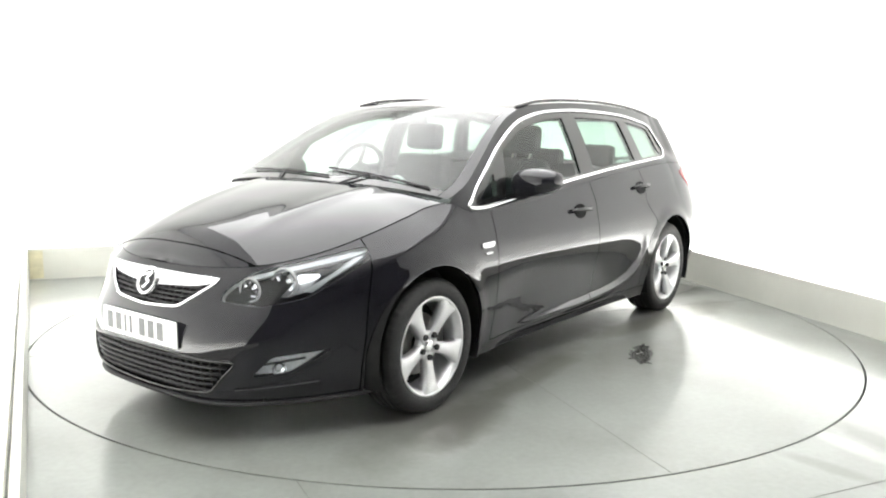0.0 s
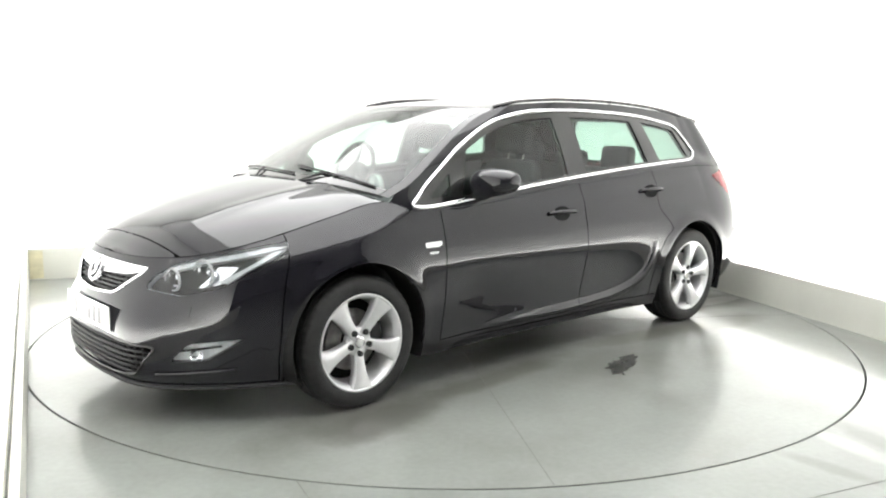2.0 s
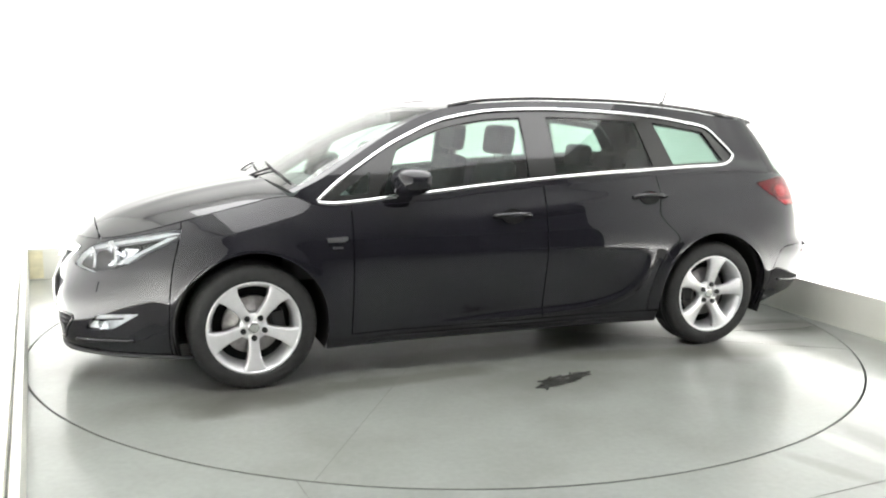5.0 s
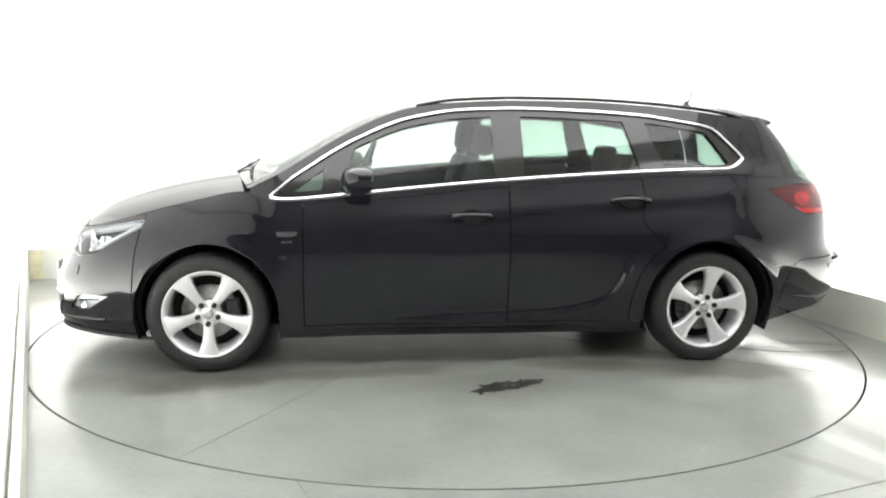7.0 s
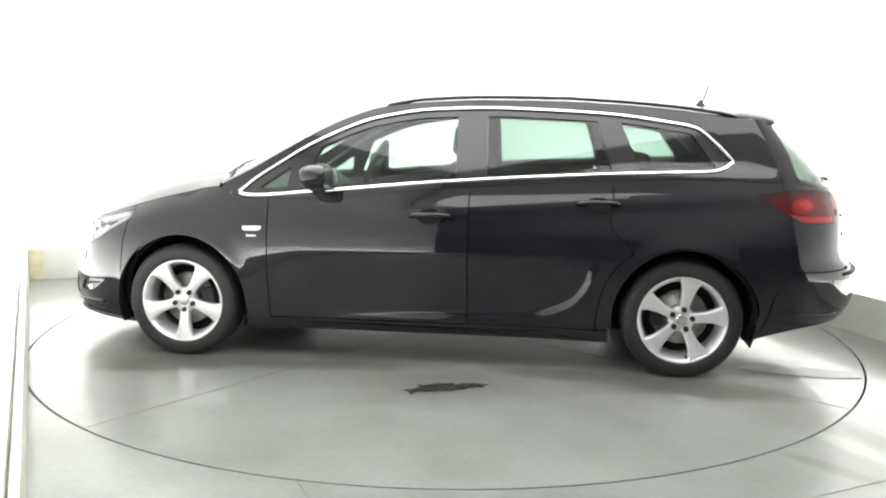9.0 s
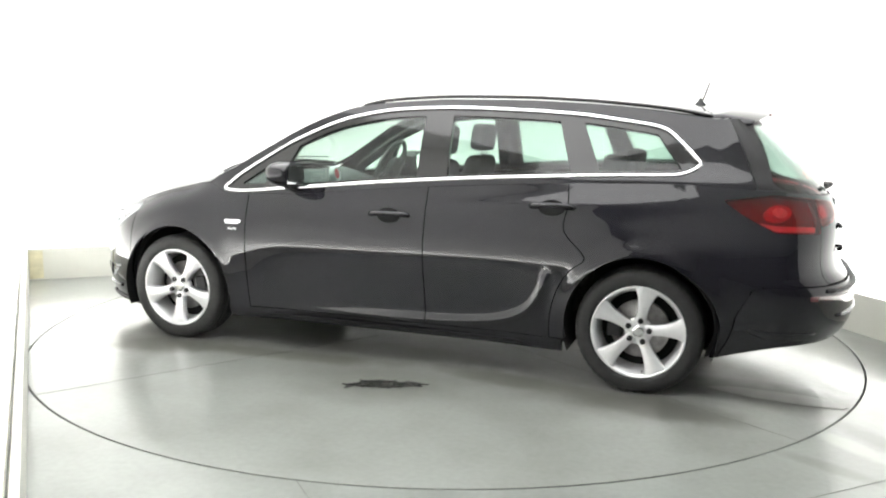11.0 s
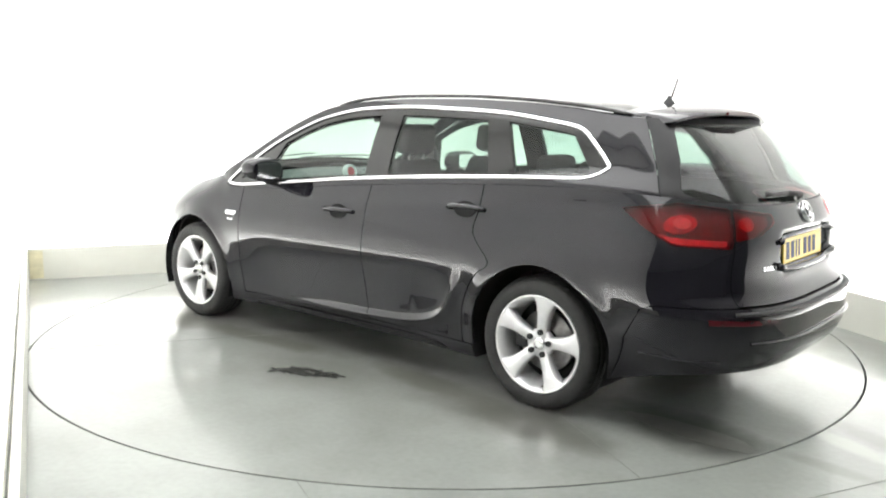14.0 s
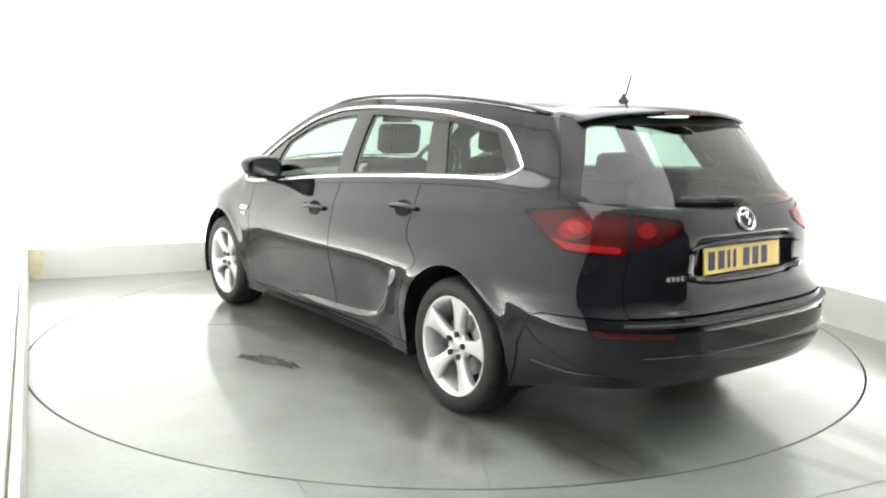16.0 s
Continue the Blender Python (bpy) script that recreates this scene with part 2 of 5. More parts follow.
def smooth_loop(pts, n=6, closed=True):
    """Catmull-Rom through a few corner points."""
    p = np.array(pts, float)
    out = []
    k = len(p)
    for i in range(k if closed else k - 1):
        a, b, c, d = (p[(i + j - 1) % k] if closed else p[min(max(i + j - 1, 0), k - 1)] for j in range(4))
        for t in np.arange(n) / n:
            out.append(0.5 * (2 * b + (c - a) * t + (2 * a - 5 * b + 4 * c - d) * t * t + (3 * b - a - 3 * c + d) * t**3))
    if not closed:
        out.append(p[-1])
    return np.array(out)


def round_corners(pts, r, n=4):
    """A polygon with its corners rounded."""
    p = np.array(pts, float)
    out = []
    for i in range(len(p)):
        a, b, c = p[i - 1], p[i], p[(i + 1) % len(p)]
        la, lc = np.linalg.norm(a - b), np.linalg.norm(c - b)
        q = min(r, la * 0.45, lc * 0.45)
        s, e = b + (a - b) * q / la, b + (c - b) * q / lc
        for t in np.linspace(0, 1, n + 1):
            out.append((1 - t) ** 2 * s + 2 * t * (1 - t) * b + t * t * e)
    return np.array(out)


def fill(pts, step):
    """The closed outline with no edge longer than step."""
    p = np.array(pts, float)
    out = []
    for i in range(len(p)):
        a, b = p[i], p[(i + 1) % len(p)]
        k = max(1, int(math.ceil(np.linalg.norm(b - a) / step)))
        for j in range(k):
            out.append(a + (b - a) * j / k)
    return np.array(out)


def inside(q, poly):
    x, y = q[:, 0], q[:, 1]
    res = np.zeros(len(q), bool)
    px, py = poly[:, 0], poly[:, 1]
    j = len(poly) - 1
    for i in range(len(poly)):
        c = (py[i] > y) != (py[j] > y)
        if py[j] != py[i]:
            res ^= c & (x < (px[j] - px[i]) * (y - py[i]) / (py[j] - py[i]) + px[i])
        j = i
    return res


def region(name, outer, holes, fn, step, material, flange=0.012, push=0.0, out_from=(0, 0, 0.55)):
    """A sheet of the surface fn(s, z) bounded by outlines in its own plane, its rims turned inwards."""
    from mathutils.geometry import delaunay_2d_cdt
    loops = [fill(outer, step)] + [fill(h, step) for h in holes]
    pts, edges = [], []
    for lp in loops:
        k = len(pts)
        pts += [tuple(v) for v in lp]
        edges += [(k + i, k + (i + 1) % len(lp)) for i in range(len(lp))]
    lo, hi = loops[0].min(0), loops[0].max(0)
    gx, gy = np.meshgrid(np.arange(lo[0] + step / 2, hi[0], step), np.arange(lo[1] + step / 2, hi[1], step))
    g = np.stack([gx.ravel(), gy.ravel()], 1)
    ok = inside(g, loops[0])
    for h in loops[1:]:
        ok &= ~inside(g, h)
    g = g[ok]
    bd = np.array(pts)
    if len(g):
        near = np.array([np.min(np.hypot(*(bd - q).T)) for q in g])
        g = g[near > step * 0.45]
    allp = [Vector((float(a), float(b))) for a, b in pts] + [Vector((float(a), float(b))) for a, b in g]
    v, e, f = delaunay_2d_cdt(allp, edges, [], 0, 1e-6)[:3]
    v = np.array([tuple(q) for q in v])
    f = np.array([t for t in f if len(t) == 3])
    cen = v[f].mean(1)
    ok = inside(cen, loops[0])
    for h in loops[1:]:
        ok &= ~inside(cen, h)
    f = f[ok]
    P = fn(v[:, 0], v[:, 1])
    e1 = 1e-3
    n = np.cross(fn(v[:, 0] + e1, v[:, 1]) - fn(v[:, 0] - e1, v[:, 1]), fn(v[:, 0], v[:, 1] + e1) - fn(v[:, 0], v[:, 1] - e1))
    n /= np.maximum(np.linalg.norm(n, axis=1, keepdims=True), 1e-12)
    if np.mean(np.sum(n * (P - np.array(out_from)), 1)) < 0:
        n = -n
    fnor = np.cross(P[f[:, 1]] - P[f[:, 0]], P[f[:, 2]] - P[f[:, 0]])
    bad = np.sum(fnor * n[f].mean(1), 1) < 0
    f[bad] = f[bad][:, ::-1]
    P = P + n * push
    faces = [tuple(t) for t in f]
    if flange:
        count = {}
        for t in faces:
            for a, b in ((t[0], t[1]), (t[1], t[2]), (t[2], t[0])):
                count[(a, b)] = 1
        rim = [ab for ab in count if (ab[1], ab[0]) not in count]
        k = len(P)
        V, N = [P], [n]
        extra, nn = [], []
        for a, b in rim:
            d = P[b] - P[a]
            s = np.cross(d, n[a])
            s /= max(np.linalg.norm(s), 1e-9)
            extra += [P[a], P[b], P[b] - n[b] * flange, P[a] - n[a] * flange]
            nn += [s] * 4
            faces.append((k + 1, k, k + 3, k + 2))
            k += 4
        P, n = np.vstack([P, np.array(extra)]), np.vstack([n, np.array(nn)])
    return mesh_of(name, P, faces, material, True, n)


def sweep(path, prof, closed=False, up=(0, 0, 1), normals=None):
    """Verts and faces of a profile (pairs: across, outward) carried along a path."""
    p = np.array(path, float)
    k, m = len(p), len(prof)
    V = []
    for i in range(k):
        a = p[i - 1] if (closed or i) else p[i]
        b = p[(i + 1) % k] if (closed or i < k - 1) else p[i]
        t = (b - a) / max(np.linalg.norm(b - a), 1e-9)
        o = np.array(normals[i] if normals is not None else up, float)
        o = o - t * (o @ t)
        o /= max(np.linalg.norm(o), 1e-9)
        c = np.cross(t, o)
        V += [p[i] + c * q[0] + o * q[1] for q in prof]
    F = []
    for i in range(k if closed else k - 1):
        for j in range(m):
            a, b = i * m + j, i * m + (j + 1) % m
            c, d = ((i + 1) % k) * m + (j + 1) % m, ((i + 1) % k) * m + j
            F.append((a, b, c, d))
    if not closed:
        F += [tuple(range(m))[::-1], tuple(range((k - 1) * m, k * m))]
    return V, F


def circle_prof(r, n=8, flat=1.0):
    return [(r * math.cos(2 * math.pi * i / n), flat * r * math.sin(2 * math.pi * i / n)) for i in range(n)]


def tube(name, path, r, material, parent, label="", n=8, closed=False, up=(0, 0, 1), flat=1.0, normals=None):
    V, F = sweep(path, circle_prof(r, n, flat), closed, up, normals)
    return put(name, mesh_of(name, V, F, material), parent, label)


def lathe(prof, n=48, axis="y"):
    """Verts and faces of a profile (radius, along) spun round an axis."""
    V, F = [], []
    m = len(prof)
    for i in range(n):
        a = 2 * math.pi * i / n
        for r, h in prof:
            V.append((r * math.cos(a), h, r * math.sin(a)) if axis == "y" else (r * math.cos(a), r * math.sin(a), h))
    for i in range(n):
        for j in range(m - 1):
            a, b = i * m + j, i * m + j + 1
            c, d = ((i + 1) % n) * m + j + 1, ((i + 1) % n) * m + j
            F.append((a, d, c, b) if axis == "y" else (a, d, c, b))
    return V, F


def plate_bm(outline, z0, z1):
    """A flat piece with an outline in x and y."""
    b = bmesh.new()
    lo = [b.verts.new((x, y, z0)) for x, y in outline]
    hi = [b.verts.new((x, y, z1)) for x, y in outline]
    b.faces.new(hi)
    b.faces.new(lo[::-1])
    for i in range(len(lo)):
        j = (i + 1) % len(lo)
        b.faces.new((lo[i], lo[j], hi[j], hi[i]))
    return b


# ---- the place ----
RING = 2.447


def floor_sheet():
    V, F, n = [], [], 160
    for r, z in ((RING + 0.006, -0.15), (RING + 0.006, -0.001), (RING + 0.007, 0.0), (3.2, 0.0), (5.0, 0.0), (15.0, 0.0)):
        V += [(r * math.cos(2 * math.pi * i / n), r * math.sin(2 * math.pi * i / n), z) for i in range(n)]
    for k in range(5):
        for i in range(n):
            j = (i + 1) % n
            F.append((k * n + i, (k + 1) * n + i, (k + 1) * n + j, k * n + j))
    ob = put("floor", mesh_of("floor", V, F, FLOOR, False))
    return tagged(ob, "grey painted concrete floor, scuffed and dull-glossy", "floor", kind="structure")


floor_sheet()
pit_v, pit_f = lathe([(0.001, -0.15), (RING + 0.05, -0.15)], 96, "z")
tagged(put("turntable_pit", mesh_of("turntable_pit", pit_v, pit_f, GAP, False)), "dark pit under the turntable", "floor", kind="structure")


def wall(name, a, b, z0, z1, thick, material, label, category="wall"):
    """An upright slab whose inner face runs from a to b."""
    a, b = Vector(a), Vector(b)
    d = (b - a).normalized()
    o = Vector((d.y, -d.x)) * thick
    bm = plate_bm([tuple(a), tuple(b), tuple(b - o), tuple(a - o)], z0, z1)
    bmesh.ops.recalc_face_normals(bm, faces=bm.faces[:])
    ob = part(name, bm, material, None)
    return tagged(ob, label, category, kind="structure")


for i, nm in enumerate(("wall_left", "wall_back", "wall_right")):
    a, b = Vector(COR[i]), Vector(COR[i + 1])
    d = (b - a).normalized()
    ins = Vector((d.y, -d.x))
    e0, e1 = (0.42 if i else 0.0), (0.42 if i < 2 else 0.0)
    wall(nm, a - ins * TROUGH - d * e0, b - ins * TROUGH + d * e1, 0, 3.2, 0.12, WALL, "bright white studio wall washed by light from its foot")
    t = 0.03
    wall("baseboard_" + nm[5:], a + ins * t + d * (t if i else 0), b + ins * t - d * (t if i < 2 else 0), 0.0, 0.25, t - 0.002, BOARD, "cream painted skirting board along the wall", "skirting")
for nm, a, b in (("wall_hall_north", (-9, 10), (9, 10)), ("wall_hall_east", (9, 10), (9, -7)), ("wall_hall_south", (9, -7), (-9, -7)), ("wall_hall_west", (-9, -7), (-9, 10))):
    wall(nm, a, b, 0, CEILING + 0.05, -0.15, HALL, "plain grey wall that closes the hall")
tagged(part("ceiling", box_bm(-9.1, 9.1, -7.1, 10.1, CEILING, CEILING + 0.1), CEIL, None), "plain white ceiling", "ceiling", kind="structure")


def panel_light(x, y, turn, length, width):
    root = new("panel_light")
    root.matrix_basis = pose(x, y, CEILING - 0.03, 0, 0, turn)
    a, b = length / 2 + 0.04, width / 2 + 0.04
    bm = box_bm(-a, a, b - 0.03, b, -0.028, 0.03, 0.004)
    for q in ((-a, a, -b, -b + 0.03), (-a, -a + 0.03, -b + 0.032, b - 0.032), (a - 0.03, a, -b + 0.032, b - 0.032)):
        box_bm(*q, -0.028, 0.03, 0.004, bm=bm)
    part("frame", bm, CEIL, root)
    part("diffuser", box_bm(-a + 0.034, a - 0.034, -b + 0.034, b - 0.034, -0.012, 0.0, 0.002), DIFFUSER, root, "lit opal diffuser")
    return tagged(root, "wide lit white light panel on the ceiling", "panel light", "light panels over the bay")


for lx, ly, la, ll, lw, lk in STRIPS:
    panel_light(lx, ly, la, ll, lw)


def unseen_washer(a, b):
    """An added uplight, out of sight in the trough between the skirting and the wall."""
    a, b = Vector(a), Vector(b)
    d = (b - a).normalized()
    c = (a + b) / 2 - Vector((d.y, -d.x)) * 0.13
    root = new("unseen_washer")
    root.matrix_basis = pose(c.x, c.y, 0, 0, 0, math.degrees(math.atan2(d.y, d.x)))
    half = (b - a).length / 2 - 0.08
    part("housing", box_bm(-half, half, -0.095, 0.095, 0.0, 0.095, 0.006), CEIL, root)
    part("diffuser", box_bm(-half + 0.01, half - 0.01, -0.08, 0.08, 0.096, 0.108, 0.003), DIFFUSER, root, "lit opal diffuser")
    return tagged(root, "added long white uplight, unseen behind the cream skirting board", "wall washer", "uplights at the foot of the walls")


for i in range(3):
    unseen_washer(COR[i], COR[i + 1])


def blot(name, cx, cy, rx, ry, turn, seed, material, z, label, parent=None, rough=0.35, n=56):
    """A flat mark with a ragged rim."""
    rnd = random.Random(seed)
    ph = [rnd.uniform(0, 6.28) for _ in range(6)]
    out = []
    for i in range(n):
        a = 2 * math.pi * i / n
        k = 1 + rough * sum(math.sin((j + 2) * a + ph[j]) / (j + 1.4) for j in range(6)) * 0.6
        k += rnd.gauss(0, 0.16 * rough)
        x, y = rx * k * math.cos(a), ry * k * math.sin(a)
        out.append((cx + x * math.cos(turn) - y * math.sin(turn), cy + x * math.sin(turn) + y * math.cos(turn)))
    ob = part(name, plate_bm(out, z - 0.001, z), material, parent)
    return tagged(ob, label)


def turntable():
    root = new("turntable")
    V, F = lathe([(0.001, 0.0), (0.6, 0.0), (1.2, 0.0), (1.8, 0.0), (RING - 0.005, 0.0), (RING - 0.004, -0.001), (RING - 0.004, -0.05)], 160, "z")
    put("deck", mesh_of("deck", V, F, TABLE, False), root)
    return tagged(root, "flush round turntable deck in grey paint, stained by tyres", "turntable")


TURNTABLE = turntable()


# ---- the car: its surface ----
NF, NR, XF0, AF, XR0, AR = 2.4, 3.4, 1.2, 1.05, -1.3, 0.95
_phi = np.radians(np.linspace(0, 90, 220))
_fx, _fy = XF0 + AF * np.cos(_phi) ** (2 / NF), np.sin(_phi) ** (2 / NF)
_rx, _ry = XR0 - AR * np.cos(_phi[::-1]) ** (2 / NR), np.sin(_phi[::-1]) ** (2 / NR)
_sx = np.linspace(XF0, XR0, 60)[1:-1]
PX, PY = np.concatenate([_fx, _sx, _rx]), np.concatenate([_fy, np.ones(len(_sx)), _ry])
PS = np.concatenate([[0], np.cumsum(np.hypot(np.diff(PX), 0.87 * np.diff(PY)))])
SEND = PS[-1]
XFZ = pch([0.10, 0.16, 0.22, 0.30, 0.42, 0.50, 0.56, 0.62, 0.70, 0.8], [2.18, 2.235, 2.265, 2.278, 2.270, 2.255, 2.238, 2.215, 2.165, 2.10])
XRZ = pch([0.15, 0.25, 0.32, 0.40, 0.52, 0.57, 0.62, 0.70, 0.79, 0.88, 0.96, 1.03], [-2.10, -2.21, -2.285, -2.318, -2.318, -2.288, -2.245, -2.23, -2.228, -2.212, -2.175, -2.12])
W0 = pch([0.10, 0.17, 0.225, 0.27, 0.34, 0.45, 0.60, 0.70, 0.78, 0.86, 0.93, 1.0, 1.08], [0.800, 0.826, 0.843, 0.850, 0.863, 0.880, 0.888, 0.880, 0.862, 0.838, 0.815, 0.790, 0.755])
ZT = pch([-2.30, -2.1, -1.95, -1.72, -1.4, -1.17, -1.0, -0.6, 0, 0.6, 1.2, 1.5, 1.8, 2.05, 2.3], [0.695, 0.72, 0.757, 0.82, 0.892, 0.932, 0.882, 0.893, 0.948, 0.99, 1.02, 1.025, 1.015, 0.998, 0.958])
ZB = pch([-2.3, -1.0, 1.0, 1.62, 1.75, 2.0, 2.3], [0.15, 0.165, 0.165, 0.18, 0.225, 0.28, 0.30])
ZR = pch([-1.16, -1.0, -0.85, -0.6, -0.45, -0.3, 0, 0.3, 0.65, 1.0, 1.3, 1.6, 1.8, 2.3], [0.945, 1.022, 1.112, 1.257, 1.325, 1.372, 1.408, 1.420, 1.418, 1.402, 1.375, 1.345, 1.335, 1.335])
HUBS = (1.36, -1.325)
HUB_Z, ARCH_Z, ARCH_R = 0.306, 0.315, 0.362


BLADE = smooth_loop([(0.9, 0.235), (0.3, 0.245), (-0.3, 0.262), (-0.6, 0.292), (-0.76, 0.36), (-0.84, 0.46), (-0.87, 0.58)], 12, False)


def plan(s):
    a = np.abs(np.asarray(s, float))
    return np.interp(a, PS, PX), np.interp(a, PS, PY) * np.where(np.asarray(s) < 0, -1, 1)


def s_of_x(x):
    return float(np.interp(-x, -PX, PS))


def s_of_y_front(y, z):
    return float(np.interp(abs(y) / float(W0(z)), _fy, PS[:len(_fy)])) * (1 if y >= 0 else -1)


def q_of_y_rear(y, z):
    return float(np.interp(abs(y) / (float(W0(z)) * 0.93), _ry[::-1], (SEND - PS[-len(_ry):])[::-1])) * (1 if y >= 0 else -1)


def body(s, z):
    """The lower body, wrapped round from the nose to the tail: s along the plan, z up."""
    s, z = np.asarray(s, float), np.asarray(z, float)
    x0, y0 = plan(s)
    x = x0 + (XFZ(z) - 2.25) * np.clip((x0 - XF0) / AF, 0, 1) ** 1.3 + (XRZ(z) + 2.25) * np.clip((XR0 - x0) / AR, 0, 1) ** 1.3
    w = W0(z)
    w = w * (1 - 0.045 * (np.clip(-0.3 - x0, 0, 1.22) / 1.3) ** 2 * sm(z, 0.62, 1.0))
    top = ZT(-x0)
    w = w - 0.075 * np.clip(1 - (top - z) / 0.13, 0, 1) ** 2 * sm(x0, 1.0, 1.35)
    for h in HUBS:
        d = np.hypot(x0 - h, z - ARCH_Z)
        w = w + 0.012 * np.exp(-((d - ARCH_R) / 0.05) ** 2) * (1 - sm(np.abs(x0 - h), 0.40, 0.5))
    # shoulder crease through the handles, fading in along the doors
    cz = np.interp(-x0, [-0.9, 1.6], [0.775, 0.945])
    w = w + 0.007 * np.exp(-((z - cz) / 0.045) ** 2) * sm(-x0, -0.75, 0.3) * (1 - sm(-x0, 1.4, 1.9))
    # doors tuck under below the middle
    w = w - 0.026 * sm(0.64 - z, 0.0, 0.26) * sm(-x0, -0.95, -0.55) * (1 - sm(-x0, 0.55, 0.92))
    # blade over the sill that sweeps up ahead of the rear wheel
    d = np.full(np.broadcast(x0, z).shape, 9.0)
    for (ax, az), (bx, bz) in zip(BLADE, BLADE[1:]):
        k = np.clip(((x0 - ax) * (bx - ax) + (z - az) * (bz - az)) / ((bx - ax) ** 2 + (bz - az) ** 2), 0, 1)
        d = np.minimum(d, np.hypot(x0 - ax - k * (bx - ax), z - az - k * (bz - az)))
    w = w + 0.020 * np.exp(-(d / 0.025) ** 2) * sm(-x0, -0.75, 0.1) * (1 - sm(z, 0.48, 0.60))
    x = x + 0.034 * np.exp(-((np.abs(y0 * w) - 0.42) / 0.17) ** 2) * (1 - sm(z, 0.40, 0.56)) * (x0 > XF0)
    # hollow for the rear plate
    x = x + 0.042 * (1 - sm(np.abs(y0 * w), 0.285, 0.35)) * sm(z, 0.675, 0.715) * (1 - sm(z, 0.825, 0.86)) * (x0 < XR0)
    return np.stack([x, y0 * w, z], -1)


def upper(s, z):
    """Window band, pillars and tailgate glass, leaning in from the belt."""
    s, z = np.asarray(s, float), np.asarray(z, float)
    x0, _ = plan(s)
    zt = ZT(-x0)
    b = body(s, zt)
    dz = z - zt
    lean = np.where(dz > 0, 0.28 * dz + 0.36 * dz * dz, 0.28 * dz)
    cr = np.clip((XR0 - x0) / AR, 0, 1) ** 1.6
    # the glasshouse draws in behind the doors, over a shoulder at the belt
    draw = 0.06 * (np.clip(-0.3 - x0, 0, 1.22) / 1.3) ** 2 * sm(dz, 0.0, 0.10) * (1 - 0.7 * sm(-x0, 1.65, 1.95))
    return np.stack([b[..., 0] + (0.80 * dz + 0.55 * dz * np.abs(dz)) * cr, b[..., 1] * (1 - lean / 0.79 - draw), z], -1)


def sided(fn, sg):
    return lambda s, z: fn(s, z) * np.array([1, sg, 1])


def rear(fn):
    def f(q, z):
        q = np.asarray(q, float)
        return fn(np.where(q < 0, -1, 1) * (SEND - np.abs(q)), z)
    return f


HOODC = pch([-2.30, -2.15, -2.09, -1.974, -1.82, -1.638, -1.305, -1.15], [0.66, 0.712, 0.762, 0.833, 0.887, 0.936, 0.998, 1.014])


def edge_y(x):
    s = np.interp(-np.asarray(x, float), -PX, PS)
    p = body(s, ZT(-np.interp(s, PS, PX)))
    return np.abs(p[..., 1]), p[..., 2]


_es = np.linspace(0, s_of_x(0.9), 400)
_ep = body(_es, ZT(-np.interp(_es, PS, PX)))


def hood(x, y):
    x, y = np.asarray(x, float), np.asarray(y, float)
    ye = np.interp(-x, -_ep[:, 0], _ep[:, 1])
    ze = np.interp(-x, -_ep[:, 0], _ep[:, 2])
    r = np.clip(np.abs(y) / np.maximum(ye, 0.02), 0, 1.2)
    zc = np.maximum(HOODC(-x), ze)
    rib = 0.010 * np.exp(-((np.abs(y) - (0.30 + 0.10 * (2.1 - x))) / 0.05) ** 2) * sm(2.1 - x, 0.02, 0.4)
    return np.stack([x, y, zc + (ze - zc) * r ** 2.4 + rib * (1 - r)], -1)


def roof_edge(x):
    s = np.interp(-np.asarray(x, float), -PX, PS)
    return upper(s, ZR(-np.asarray(x, float)))


def span(u, v):
    """u along from the cowl (0) over the windscreen's head (1) to the tail (2); v across, -1 to 1."""
    u, v = np.asarray(u, float), np.asarray(v, float)
    xe = np.interp(u, [0, 1, 2], [1.15, 0.30, -1.86])
    e = roof_edge(xe)
    cx = np.interp(u, [0, 1, 2], [1.26, 0.44, -1.815])
    cz = ROOFC(u)
    r = np.abs(v)
    x = cx + (e[..., 0] - cx) * r ** 2
    z = cz + (e[..., 2] - cz) * r ** 2.6
    return np.stack([x, e[..., 1] * v, z], -1)


ROOFC = pch([0, 0.25, 0.5, 0.75, 1.0, 1.15, 1.35, 1.6, 1.85, 2.0], [1.0, 1.105, 1.21, 1.31, 1.388, 1.422, 1.442, 1.438, 1.408, 1.378])


def along(xa, xb, zf, n=40, off=0.0):
    """Points (s, z) along a height curve between two stations."""
    xs = np.linspace(xa, xb, n)
    return [(s_of_x(x), float(zf(-x)) + off) for x in xs]


def bottom(xa, xb):
    """The lower rim of the panels from front to back, up and over the wheel arches."""
    pts, x = [], xa
    for h in HUBS:
        if xb < h < xa:
            pts += along(x, h + ARCH_R, ZB, 12)
            for a in np.radians(np.linspace(0, 180, 30)):
                pts.append((s_of_x(h + ARCH_R * math.cos(a)), ARCH_Z + ARCH_R * math.sin(a)))
            x = h - ARCH_R
    return pts + along(x, xb, ZB, 14)


GAPW = 0.0028
STEP = 0.03


# ---- the car: its parts ----
CAR = new("estate_car")
tagged(CAR, "black estate car with chrome window trim and silver five-spoke alloy wheels", "car")

SF, SD1, SD2 = s_of_x(1.735), s_of_x(0.87), s_of_x(-0.21)
SQ = s_of_x(-1.70)

